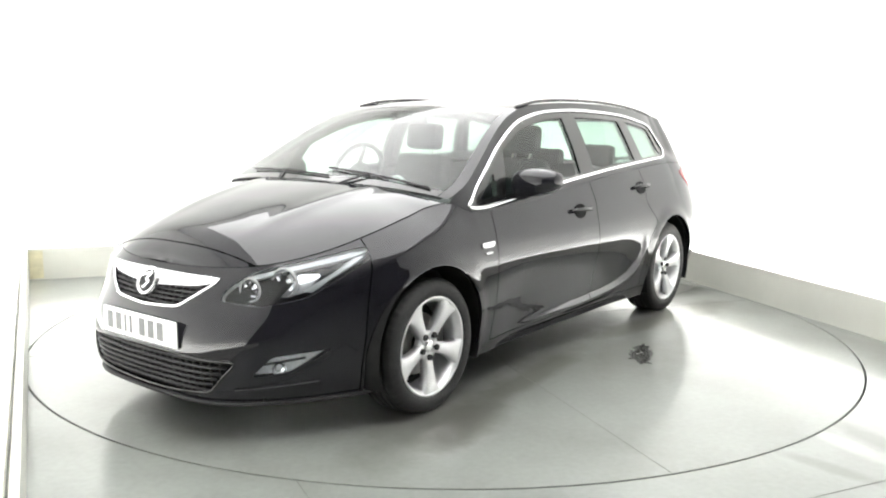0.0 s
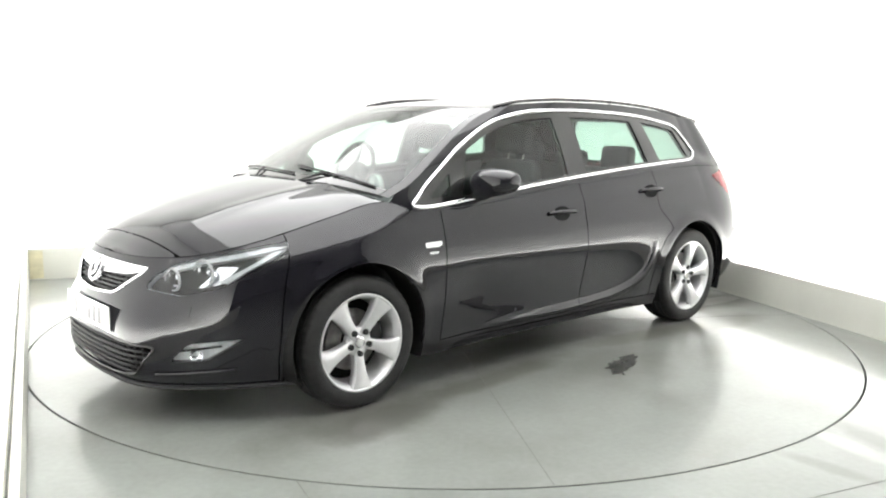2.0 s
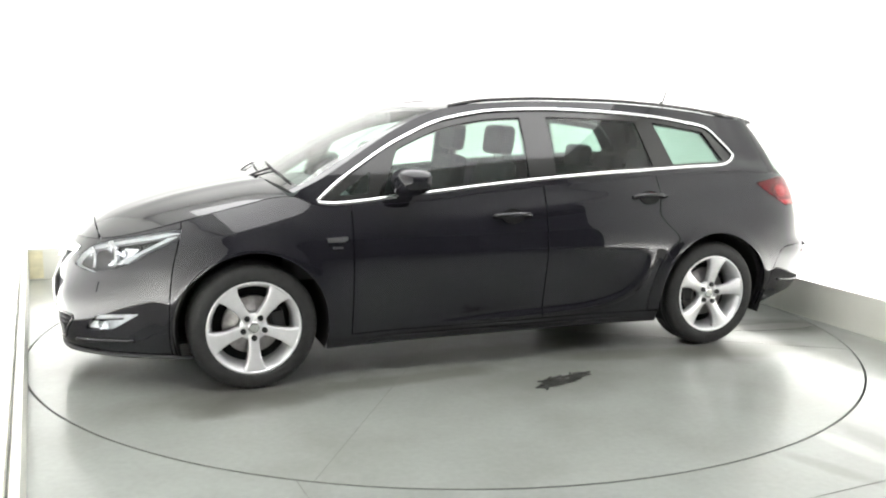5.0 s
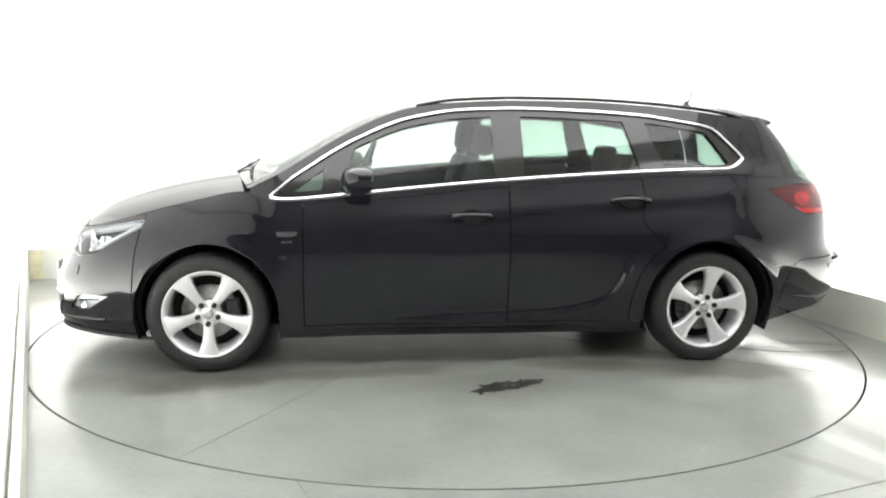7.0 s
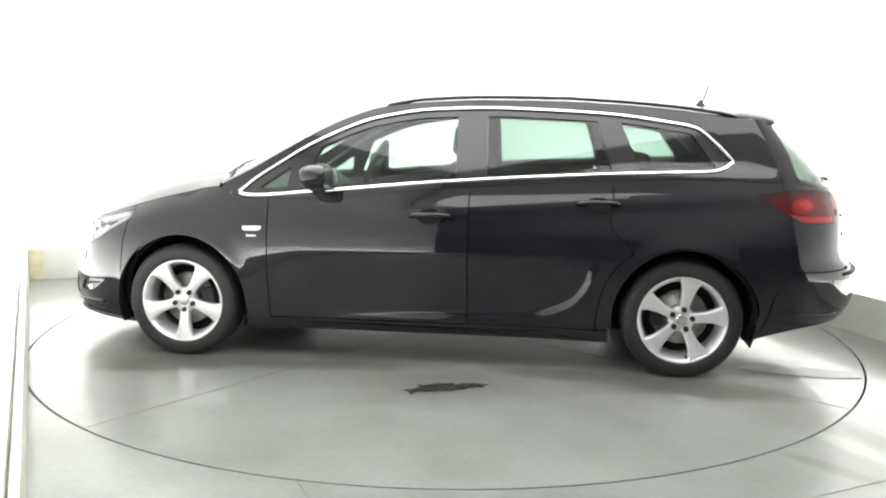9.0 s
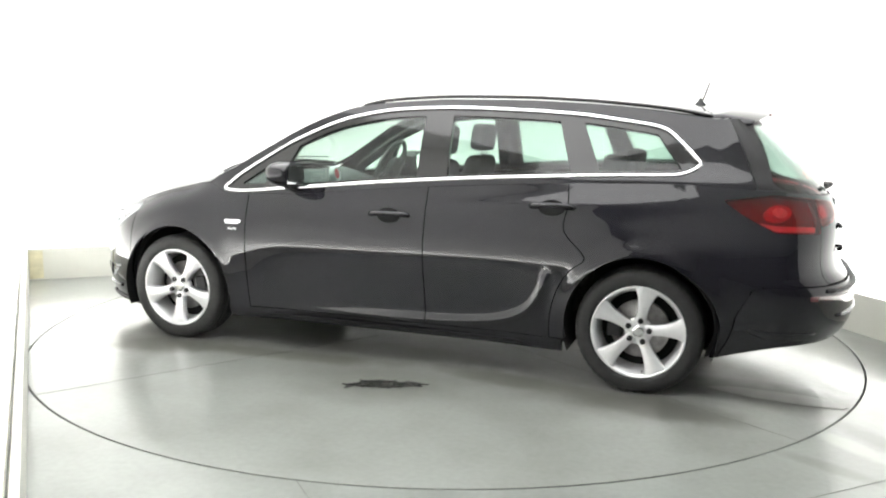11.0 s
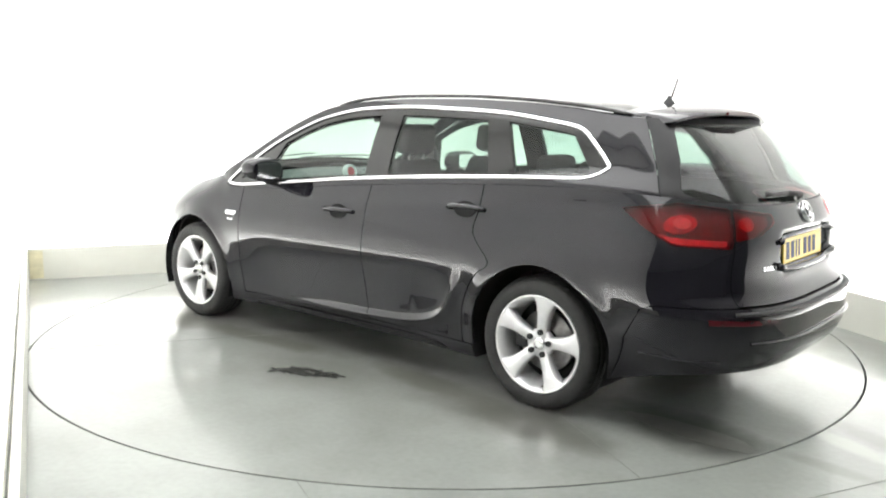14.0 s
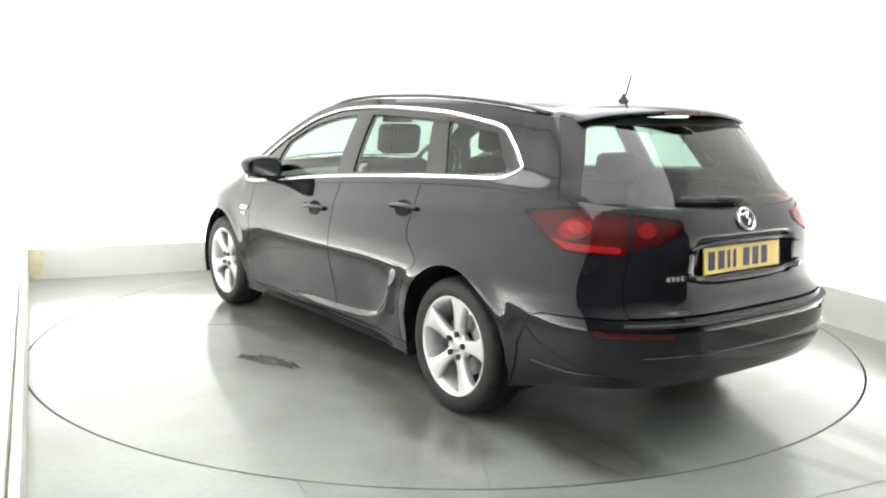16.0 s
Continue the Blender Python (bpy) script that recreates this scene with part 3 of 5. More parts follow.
# outlines of lamps and grilles
S2 = s_of_y_front
HEADLAMP = round_corners([(S2(0.395, 0.58), 0.585), (S2(0.55, 0.56), 0.566), (S2(0.68, 0.6), 0.60), (s_of_x(1.90), 0.648), (s_of_x(1.735), 0.742), (s_of_x(1.715), 0.788), (s_of_x(1.80), 0.777), (S2(0.60, 0.73), 0.722), (S2(0.50, 0.69), 0.690), (S2(0.42, 0.63), 0.635)], 0.02)
GRILLE = round_corners([(S2(-0.385, 0.66), 0.662), (S2(-0.21, 0.55), 0.545), (S2(0, 0.54), 0.532), (S2(0.21, 0.55), 0.545), (S2(0.385, 0.66), 0.662), (S2(0.2, 0.66), 0.668), (0, 0.67), (S2(-0.2, 0.66), 0.668)], 0.03)
LOWGRILLE = round_corners([(S2(-0.50, 0.34), 0.345), (S2(-0.40, 0.22), 0.215), (S2(-0.2, 0.19), 0.196), (0, 0.192), (S2(0.2, 0.19), 0.196), (S2(0.40, 0.22), 0.215), (S2(0.50, 0.34), 0.345), (S2(0.25, 0.35), 0.362), (0, 0.366), (S2(-0.25, 0.35), 0.362)], 0.03)
FOG = round_corners([(S2(0.54, 0.29), 0.285), (S2(0.64, 0.29), 0.29), (S2(0.735, 0.36), 0.385), (S2(0.60, 0.36), 0.365)], 0.02)


def neg(loop):
    return [(-a, b) for a, b in loop]


def bumper_front():
    left = along(2.25, 1.735 + 0.003, ZB, 30)
    topl = along(2.25, 1.735 + 0.003, ZT, 30, -0.002)
    outer = [(-a, b) for a, b in left[::-1]] + left[1:] + topl[::-1] + [(-a, b) for a, b in topl[1:]]
    me = region("front_bumper", outer, [HEADLAMP, neg(HEADLAMP), GRILLE, LOWGRILLE, FOG, neg(FOG)], body, STEP * 0.8, PAINT)
    return put("front_bumper", me, CAR, "glossy black painted front bumper")


BUMPER_F = bumper_front()


def door_edge_rear():
    """The rear door's trailing edge: down from the belt, then round the wheel arch."""
    pts = [(-0.945, float(ZT(0.945)) - 0.001), (-0.955, 0.90), (-0.945, 0.78)]
    pts += [(HUBS[1] + 0.435 * math.cos(math.radians(a)), ARCH_Z + 0.435 * math.sin(math.radians(a))) for a in (52, 40, 28, 14)]
    pts += [(-0.885, 0.30), (-0.885, 0.168)]
    return smooth_loop(pts, 4, False)


DER = door_edge_rear()


def side_panels(sg):
    fn = sided(body, sg)
    b = bottom(1.735, 0.87)
    t = along(1.735, 0.87, ZT, 30, -0.002)
    fen = [(a + (GAPW if i == 0 else 0), z) for i, (a, z) in enumerate(b)]
    outer = [(min(max(a, SF + GAPW), SD1 - GAPW), z) for a, z in fen + t[::-1]]
    fender = put("front_fender", region("front_fender", outer, [], fn, 0.022, PAINT), CAR)
    outer = [(min(max(a, SD1 + GAPW), SD2 - GAPW), z) for a, z in along(0.87, -0.21, lambda x: np.full_like(np.asarray(x, float), 0.235), 20) + along(0.87, -0.21, ZT, 30, -0.002)[::-1]]
    d1 = put("front_door", region("front_door", outer, [], fn, 0.018, PAINT), CAR)
    trail = [(s_of_x(x) - GAPW, max(z, 0.235)) for x, z in DER if z > 0.2]
    outer = [(SD2 + GAPW, 0.235)] + [(s_of_x(x), 0.235) for x in np.linspace(-0.24, -0.86, 12)] + trail[::-1] + [(max(a, SD2 + GAPW), z) for a, z in along(-0.21, -0.94, ZT, 20, -0.002)[::-1]]
    d2 = put("rear_door", region("rear_door", outer, [], fn, 0.013, PAINT), CAR)
    sill = along(0.985, -0.95, ZB, 40) + along(0.985, -0.95, lambda x: np.full_like(np.asarray(x, float), 0.2305), 40)[::-1]
    put("sill", region("sill", sill, [], fn, STEP, PAINT), CAR)
    # quarter panel
    zs = 0.573
    lead = [(s_of_x(x) + GAPW, z) for x, z in DER if z > 0.235]
    arch = [(s_of_x(HUBS[1] + ARCH_R * math.cos(a)), ARCH_Z + ARCH_R * math.sin(a)) for a in np.radians(np.linspace(-12, 180, 34))]
    foot = [(s_of_x(-0.892), 0.235)]
    low = [(s_of_x(HUBS[1] - ARCH_R), 0.212), (s_of_x(-1.715), 0.217), (s_of_x(-1.735), 0.42), (s_of_x(-1.80), 0.55), (s_of_x(-1.86), zs)]
    qt = SEND - q_of_y_rear(0.585, 0.8)
    low += [(a, zs) for a in np.linspace(s_of_x(-1.90), qt, 10)]
    top = [(a, float(ZT(-float(plan(a)[0]))) - 0.002) for a in np.linspace(qt, s_of_x(-0.947), 40)]
    outer = lead + foot + arch + low + [(qt, 0.8)] + top
    lamp = [(a, z) for a, z in TAIL_OUT]
    q = put("rear_quarter", region("rear_quarter", outer, [lamp], fn, 0.022, PAINT), CAR)
    return fender, d1, d2, q


QT = q_of_y_rear(0.585, 0.8)
TAIL_OUT = round_corners([(s_of_x(-1.70), 0.955), (s_of_x(-1.80), 0.885), (s_of_x(-1.93), 0.815), (SEND - QT - 0.006, 0.805), (SEND - QT - 0.006, 0.965), (s_of_x(-1.95), 0.985)], 0.018)
TAIL_IN = round_corners([(QT - 0.006, 0.965), (QT - 0.006, 0.835), (q_of_y_rear(0.47, 0.85), 0.85), (q_of_y_rear(0.36, 0.9), 0.90), (q_of_y_rear(0.36, 0.9), 0.935)], 0.015)
SIDES = {sg: side_panels(sg) for sg in (1, -1)}


def bumper_rear():
    xs = np.linspace(-1.72, -2.25, 24)
    q = [SEND - s_of_x(x) for x in xs]
    low = [(a, float(ZB(-x))) for a, x in zip(q, xs)]
    hi = [(a, np.interp(-x, [1.72, 1.74, 1.80, 1.865], [0.23, 0.42, 0.55, 0.568])) for a, x in zip(q, xs)]
    outer = [(-a, z) for a, z in low] + low[::-1][1:] + hi[1:] + [(-a, z) for a, z in hi[1:][::-1][1:]]
    fn = rear(body)
    b = put("rear_bumper", region("rear_bumper", outer, [], fn, STEP * 0.8, PAINT), CAR, "glossy black painted rear bumper")
    return b


BUMPER_R = bumper_rear()


def tailgate():
    fn = rear(body)
    a = QT - GAPW
    top = [(q, float(ZT(-float(plan(SEND - abs(q))[0]))) - 0.001) for q in np.linspace(a, -a, 40)]
    outer = [(-a, 0.578), (a, 0.578)] + top
    g = put("tailgate", region("tailgate", outer, [TAIL_IN, neg(TAIL_IN)], fn, STEP * 0.8, PAINT), CAR, "glossy black tailgate with a wide window")
    return g


TAILGATE = tailgate()


# bonnet and nose
def bonnet():
    xs = np.linspace(2.035, 1.17, 40)
    ye = np.interp(-xs, -_ep[:, 0], _ep[:, 1])
    edge = [(x, y - 0.003) for x, y in zip(xs, ye)]
    cowl = [(1.17 + 0.075 * (1 - (y / ye[-1]) ** 2), y) for y in np.linspace(ye[-1] - 0.003, -ye[-1] + 0.003, 24)][1:-1]
    front = [(2.035 + 0.035 * (1 - (y / ye[0]) ** 2), y) for y in np.linspace(-ye[0], ye[0], 24)][1:-1]
    outer = edge + cowl + [(x, -y) for x, y in edge[::-1]] + front
    b = put("bonnet", region("bonnet", outer, [], hood, STEP, PAINT, out_from=(1.6, 0, 0)), CAR, "glossy black bonnet")
    xs2 = np.concatenate([np.linspace(2.04, 2.12, 8), np.linspace(2.13, float(_ep[:, 0].max()) - 0.001, 18)])
    e2 = [(x, max(float(np.interp(-x, -_ep[:, 0], _ep[:, 1])), 0.0)) for x in xs2]
    fr = [(x + 0.006, y) for x, y in front]
    outer = e2[::-1][:-1] + [(x, y) for x, y in fr[::-1]] + [(x, -y) for x, y in e2[1:-1]]
    put("nose_panel", region("nose_panel", outer, [], hood, STEP * 0.7, PAINT, out_from=(1.6, 0, 0)), CAR)
    return b


BONNET = bonnet()

# roof and windscreen
def strip(name, u0, u1, v0, v1, nu, nv, material, parent, label="", push=0.0):
    us, vs = np.linspace(u0, u1, nu), np.linspace(v0, v1, nv)
    U, V = np.meshgrid(us, vs, indexing="ij")
    P = span(U, V).reshape(-1, 3)
    P[:, 2] += push
    F = [(i * nv + j, (i + 1) * nv + j, (i + 1) * nv + j + 1, i * nv + j + 1) for i in range(nu - 1) for j in range(nv - 1)]
    n = np.cross(P[F[0][1]] - P[F[0][0]], P[F[0][2]] - P[F[0][0]])
    if n[2] < 0:
        F = [f[::-1] for f in F]
    return put(name, mesh_of(name, P, F, material), parent, label)


ROOF = strip("roof", 1.0, 2.0, -1, 1, 50, 41, PAINT, CAR, "glossy black roof")
strip("headliner", 1.02, 1.97, -0.97, 0.97, 24, 21, HEADLINER, CAR, "pale cloth headliner", -0.035)
SCREEN = strip("windscreen", 0.0, 0.965, -0.93, 0.93, 30, 31, GLASS, CAR, "clear raked windscreen")
for sg in (1, -1):
    strip("windscreen_pillar", 0.0, 1.0, sg * 0.93, sg * 1.0, 30, 5, PAINT, CAR)
strip("windscreen_header", 0.965, 1.0, -0.93, 0.93, 4, 31, GLOSS_BLACK, CAR)
strip("windscreen_base", 0.0, 0.055, -0.93, 0.93, 4, 31, GLOSS_BLACK, SCREEN, "", 0.002)

# window band
CANT = pch([-1.03, -0.95, -0.849, -0.602, -0.297, 0.007, 0.311, 0.616, 0.921, 1.228, 1.40, 1.50, 1.56, 1.60], [0.915, 0.985, 1.053, 1.200, 1.319, 1.365, 1.375, 1.367, 1.351, 1.313, 1.281, 1.215, 1.165, 1.125])
BELT = pch([-1.03, -0.97, -0.6, 0, 0.6, 1.2, 1.47, 1.55, 1.60], [0.905, 0.897, 0.927, 0.983, 1.026, 1.056, 1.066, 1.085, 1.115])
DLO_TOP = [(x, float(CANT(-x))) for x in np.linspace(1.035, -1.60, 70)]
DLO_BOT = [(x, float(BELT(-x))) for x in np.linspace(-1.605, 1.03, 60)]
DLO = [(s_of_x(x), z) for x, z in DLO_TOP + DLO_BOT]


def pane(x0a, x0b, x1a, x1b, inset_top=0.035, inset_bot=0.022, n=14):
    """A window outline between two leaning pillars (x at the foot, x at the head)."""
    top, bot = [], []
    for k in np.linspace(0, 1, n):
        xt, xb = x0b + (x1b - x0b) * k, x0a + (x1a - x0a) * k
        top.append((xt, float(CANT(-xt)) - inset_top))
        bot.append((xb, float(BELT(-xb)) + inset_bot))
    return [(s_of_x(x), z) for x, z in bot + top[::-1]]


PANES = [
    ("quarter_glass", round_corners([(s_of_x(0.93), 0.935), (s_of_x(0.775), 0.945), (s_of_x(0.755), 1.055)], 0.015), TINT),
    ("front_door_glass", pane(0.70, 0.60, -0.135, -0.13, 0.04), GLASS),
    ("rear_door_glass", pane(-0.30, -0.29, -0.945, -0.865, 0.04), TINT),
    ("rear_quarter_glass", pane(-1.09, -0.99, -1.50, -1.36, 0.035), TINT),
]
for sg in (1, -1):
    fn = sided(upper, sg)
    xs = np.linspace(1.15, -1.88, 70)
    low = [(s_of_x(x), float(ZT(-x))) for x in xs]
    hi = [(s_of_x(x), float(ZR(-x))) for x in xs]
    ub = put("body_side", region("body_side", low + hi[::-1][:-1], [DLO], fn, STEP, PAINT, flange=0.02), CAR)
    fr = put("window_frame", region("window_frame", DLO, [p[1] for p in PANES], fn, STEP, GLOSS_BLACK, flange=0.03, push=-0.006), CAR, "gloss black window frame and pillars")
    for nm, lp, mt in PANES:
        g = put(nm, region(nm, lp, [], fn, STEP * 1.3, mt, flange=0, push=-0.012), fr)
    loop = fill(DLO, 0.03)
    P = fn(loop[:, 0], loop[:, 1])
    e1 = 1e-3
    N = np.cross(fn(loop[:, 0] + e1, loop[:, 1]) - P, fn(loop[:, 0], loop[:, 1] + e1) - P)
    N /= np.linalg.norm(N, axis=1, keepdims=True)
    N *= np.sign(N[:, 1:2]) * sg
    tube("window_trim", P + N * 0.001, 0.0095, CHROME, CAR, "bright chrome strip round the side windows", 8, True, flat=0.5, normals=N)

# tailgate upper with its glass
QU = SEND - s_of_x(-1.885)
RGL = round_corners([(-0.80 * QU, 0.992), (-0.4 * QU, 0.976), (0, 0.972), (0.4 * QU, 0.976), (0.80 * QU, 0.992), (0.90 * QU, 1.03), (0.80 * QU, 1.29), (0.74 * QU, 1.308), (-0.74 * QU, 1.308), (-0.80 * QU, 1.29), (-0.90 * QU, 1.03)], 0.03)
qs = np.linspace(QU, -QU, 60)
zlow = [(q, float(ZT(-float(plan(SEND - abs(q))[0])))) for q in qs]
outer = [(-QU, 1.335), (0, 1.335), (QU, 1.335)] + zlow
TG_UP = put("tailgate_surround", region("tailgate_surround", outer, [RGL], rear(upper), STEP, SATIN_BLACK), TAILGATE, "gloss black surround of the rear window")
put("rear_window", region("rear_window", RGL, [], rear(upper), STEP * 1.3, TINT, flange=0, push=-0.004), TAILGATE, "dark tinted rear window")


# ---- the car: shell, wheels and fittings ----
def shell_fn(s, z):
    return body(s, z) * np.array([0.985, 0.962, 1.0])


for sg in (1, -1):
    low = bottom(2.2, -2.2)
    hi = along(2.2, -2.2, ZT, 60, -0.03)
    outer = [(0.0, 0.165)] + low + [(SEND, 0.30), (SEND, 0.90)] + hi[::-1] + [(0.0, 0.66)]
    put("inner_shell", region("inner_shell", outer, [], sided(shell_fn, sg), 0.06, DARK, flange=0), CAR, "dark inner body shell")
floor_pan = box_bm(-1.66, 2.08, -0.56, 0.56, 0.172, 0.20, 0.004)
box_bm(-0.93, 0.96, 0.57, 0.82, 0.176, 0.20, 0.004, bm=floor_pan)
box_bm(-0.93, 0.96, -0.82, -0.57, 0.176, 0.20, 0.004, bm=floor_pan)
part("floor_pan", floor_pan, DARK, CAR, "dark underbody pan")
part("silencer", box_bm(-2.02, -1.70, -0.40, 0.30, 0.30, 0.37, 0.03, 3), STEEL, CAR, "dull steel exhaust silencer")


def wheel_well(x, sg):
    V, F = [], []
    prof = [(0.368, 0.868), (0.372, 0.80), (0.372, 0.50), (0.02, 0.49)]
    angs = np.radians(np.linspace(-22, 202, 40))
    for a in angs:
        V += [(x + r * math.cos(a), sg * y, ARCH_Z + r * math.sin(a)) for r, y in prof]
    for i in range(39):
        for j in range(3):
            q = (i * 4 + j, i * 4 + j + 1, i * 4 + j + 5, i * 4 + j + 4)
            F.append(q if sg > 0 else q[::-1])
    put("wheel_well", mesh_of("wheel_well", V, F, DARK), CAR, "black wheel arch liner")


for h in HUBS:
    for sg in (1, -1):
        wheel_well(h, sg)


def build_wheel():
    """A wheel about its hub; the outer face looks along +y."""
    prof = [(0.212, -0.205), (0.221, -0.200), (0.222, -0.185), (0.196, -0.165), (0.190, -0.11), (0.199, -0.05), (0.205, -0.022), (0.213, -0.012), (0.219, -0.0025), (0.2265, 0.0), (0.2290, -0.003), (0.2285, -0.012), (0.221, -0.016)]
    V, F = lathe(prof, 72)
    rim = put("wheel", mesh_of("wheel", V, F, ALLOY), CAR, "silver five-spoke alloy wheel with a black tyre")
    pro = [(0.214, -0.208), (0.235, -0.214), (0.268, -0.217), (0.292, -0.208), (0.304, -0.195), (0.309, -0.178)]
    for g in (-0.160, -0.125, -0.085, -0.050):
        pro += [(0.3125, g - 0.006), (0.3055, g - 0.004), (0.3055, g + 0.004), (0.3125, g + 0.006)]
    pro += [(0.309, -0.030), (0.304, -0.014), (0.294, -0.003), (0.280, 0.004), (0.262, 0.0065), (0.245, 0.005), (0.235, 0.0015), (0.2295, -0.004), (0.224, -0.014)]
    V, F = lathe(pro, 150)
    m = len(pro)
    for i in range(0, 150, 3):
        for j, (r, y) in enumerate(pro):
            if r > 0.300 and (y > -0.04 or y < -0.17 or -0.12 < y < -0.09):
                x, yy, z = V[i * m + j]
                V[i * m + j] = (x * (1 - 0.0055 / r), yy, z * (1 - 0.0055 / r))
    V = [(x, y, max(z, -HUB_Z)) for x, y, z in V]
    put("tyre", mesh_of("tyre", V, F, RUBBER), rim, "black road tyre")
    rad = [0.040, 0.062, 0.085, 0.115, 0.145, 0.175, 0.198, 0.214, 0.2205]
    wid = [0.027, 0.0255, 0.0245, 0.0265, 0.031, 0.0385, 0.047, 0.058, 0.064]
    hgt = [-0.028, -0.024, -0.019, -0.014, -0.010, -0.0065, -0.0045, -0.0035, -0.004]
    sv, sf, m = [], [], 7
    for r, w, h in zip(rad, wid, hgt):
        for u, d in ((-1.06, -0.040), (-1, -0.006), (-0.80, 0.0), (0, -0.0045), (0.80, 0.0), (1, -0.006), (1.06, -0.040)):
            sv.append((u * w, h + d, math.sqrt(max(r * r - (u * w) ** 2, 1e-6))))
    for i in range(len(rad) - 1):
        for j in range(m - 1):
            sf.append((i * m + j, (i + 1) * m + j, (i + 1) * m + j + 1, i * m + j + 1))
        sf.append((i * m + m - 1, (i + 1) * m + m - 1, (i + 1) * m, i * m))
    me = mesh_of("spoke", sv, sf, ALLOY)
    bm = bmesh.new()
    bm.from_mesh(me)
    bmesh.ops.recalc_face_normals(bm, faces=bm.faces[:])
    bm.to_mesh(me)
    bm.free()
    V, F = lathe([(0.0005, -0.022), (0.018, -0.022), (0.027, -0.0235), (0.029, -0.027), (0.030, -0.034)], 32)
    cap = mesh_of("hub_cap", V, F, CHROME)
    V, F = lathe([(0.030, -0.031), (0.050, -0.031), (0.066, -0.033), (0.069, -0.04), (0.069, -0.06)], 40)
    put("hub", mesh_of("hub", V, F, ALLOY), rim)
    put("hub_cap", cap, rim, "chrome hub cap with a plain round emblem")
    V, F = lathe([(0.0005, -0.0225), (0.008, -0.0222), (0.0105, -0.024), (0.0125, -0.0245), (0.0128, -0.020), (0.0138, -0.020), (0.0140, -0.05)], 14)
    nut = mesh_of("wheel_nut", V, F, PLASTIC)
    for k in range(5):
        a = 2 * math.pi * k / 5
        put("spoke", me, rim, "", Matrix.Rotation(a, 4, "Y"))
        put("wheel_nut", nut, rim, "dark wheel nut", Matrix.Rotation(a, 4, "Y") @ Matrix.Translation((0, 0.004, 0.054)))
    V, F = lathe([(0.070, -0.075), (0.075, -0.088), (0.142, -0.088), (0.144, -0.094), (0.144, -0.108), (0.05, -0.108)], 56)
    put("brake_disc", mesh_of("brake_disc", V, F, STEEL), rim, "worn steel brake disc")
    V, F = lathe([(0.02, -0.135), (0.195, -0.13)], 40)
    put("back_plate", mesh_of("back_plate", V, F, DARK), rim)
    cal = box_bm(-0.045, 0.045, -0.125, -0.062, 0.09, 0.158, 0.012, 3)
    part("caliper", cal, PLASTIC, rim, "dark brake caliper", Matrix.Rotation(math.radians(100), 4, "Y"))
    V, F = lathe([(0.0005, 0.006), (0.004, 0.005), (0.0045, -0.01)], 10)
    put("valve", mesh_of("valve", V, F, RUBBER), rim, "", Matrix.Translation((-0.062, -0.02, -0.19)))
    return rim


WHEEL = build_wheel()
WHEEL.matrix_basis = Matrix.Translation((HUBS[0], 0.868, HUB_Z))
# the tyre keeps its flat foot below; the spokes of each wheel have stopped at their own angle
def set_wheel(x, sg, spin):
    w = copy_thing(WHEEL, Matrix.Translation((x, 0.862 * sg, HUB_Z)) @ (pose(0, 0, 0) if sg > 0 else pose(0, 0, 0, 0, 0, 180)))
    for o in w.children:
        if not o.name.startswith("tyre"):
            o.matrix_basis = Matrix.Rotation(math.radians(spin), 4, "Y") @ o.matrix_basis
    return w


for o in WHEEL.children:
    if not o.name.startswith("tyre"):
        o.matrix_basis = Matrix.Rotation(math.radians(180), 4, "Y") @ o.matrix_basis
set_wheel(HUBS[1], 1, 170)
set_wheel(HUBS[0], -1, 20)
set_wheel(HUBS[1], -1, 50)


def spot(fn, s, z):
    """A place on the surface with its outward normal."""
    p = fn(np.array([s]), np.array([z]))[0]
    e = 1e-3
    n = np.cross(fn(np.array([s + e]), np.array([z]))[0] - p, fn(np.array([s]), np.array([z + e]))[0] - p)
    n /= np.linalg.norm(n)
    if n @ (p - np.array([0, 0, p[2]])) < 0:
        n = -n
    return p, n


def on_surface(fn, s, z):
    """A pose on the surface: z outward, x level, y up along it."""
    p, n = spot(fn, s, z)
    zax = Vector(n)
    xax = Vector((0, 0, 1)).cross(zax).normalized()
    yax = zax.cross(xax)
    m = Matrix((xax, yax, zax)).transposed().to_4x4()
    m.translation = Vector(p)
    return m


def line_on(fn, pts, push=0.0):
    out = []
    for s, z in pts:
        p, n = spot(fn, s, z)
        out.append(p + n * push)
    return np.array(out)


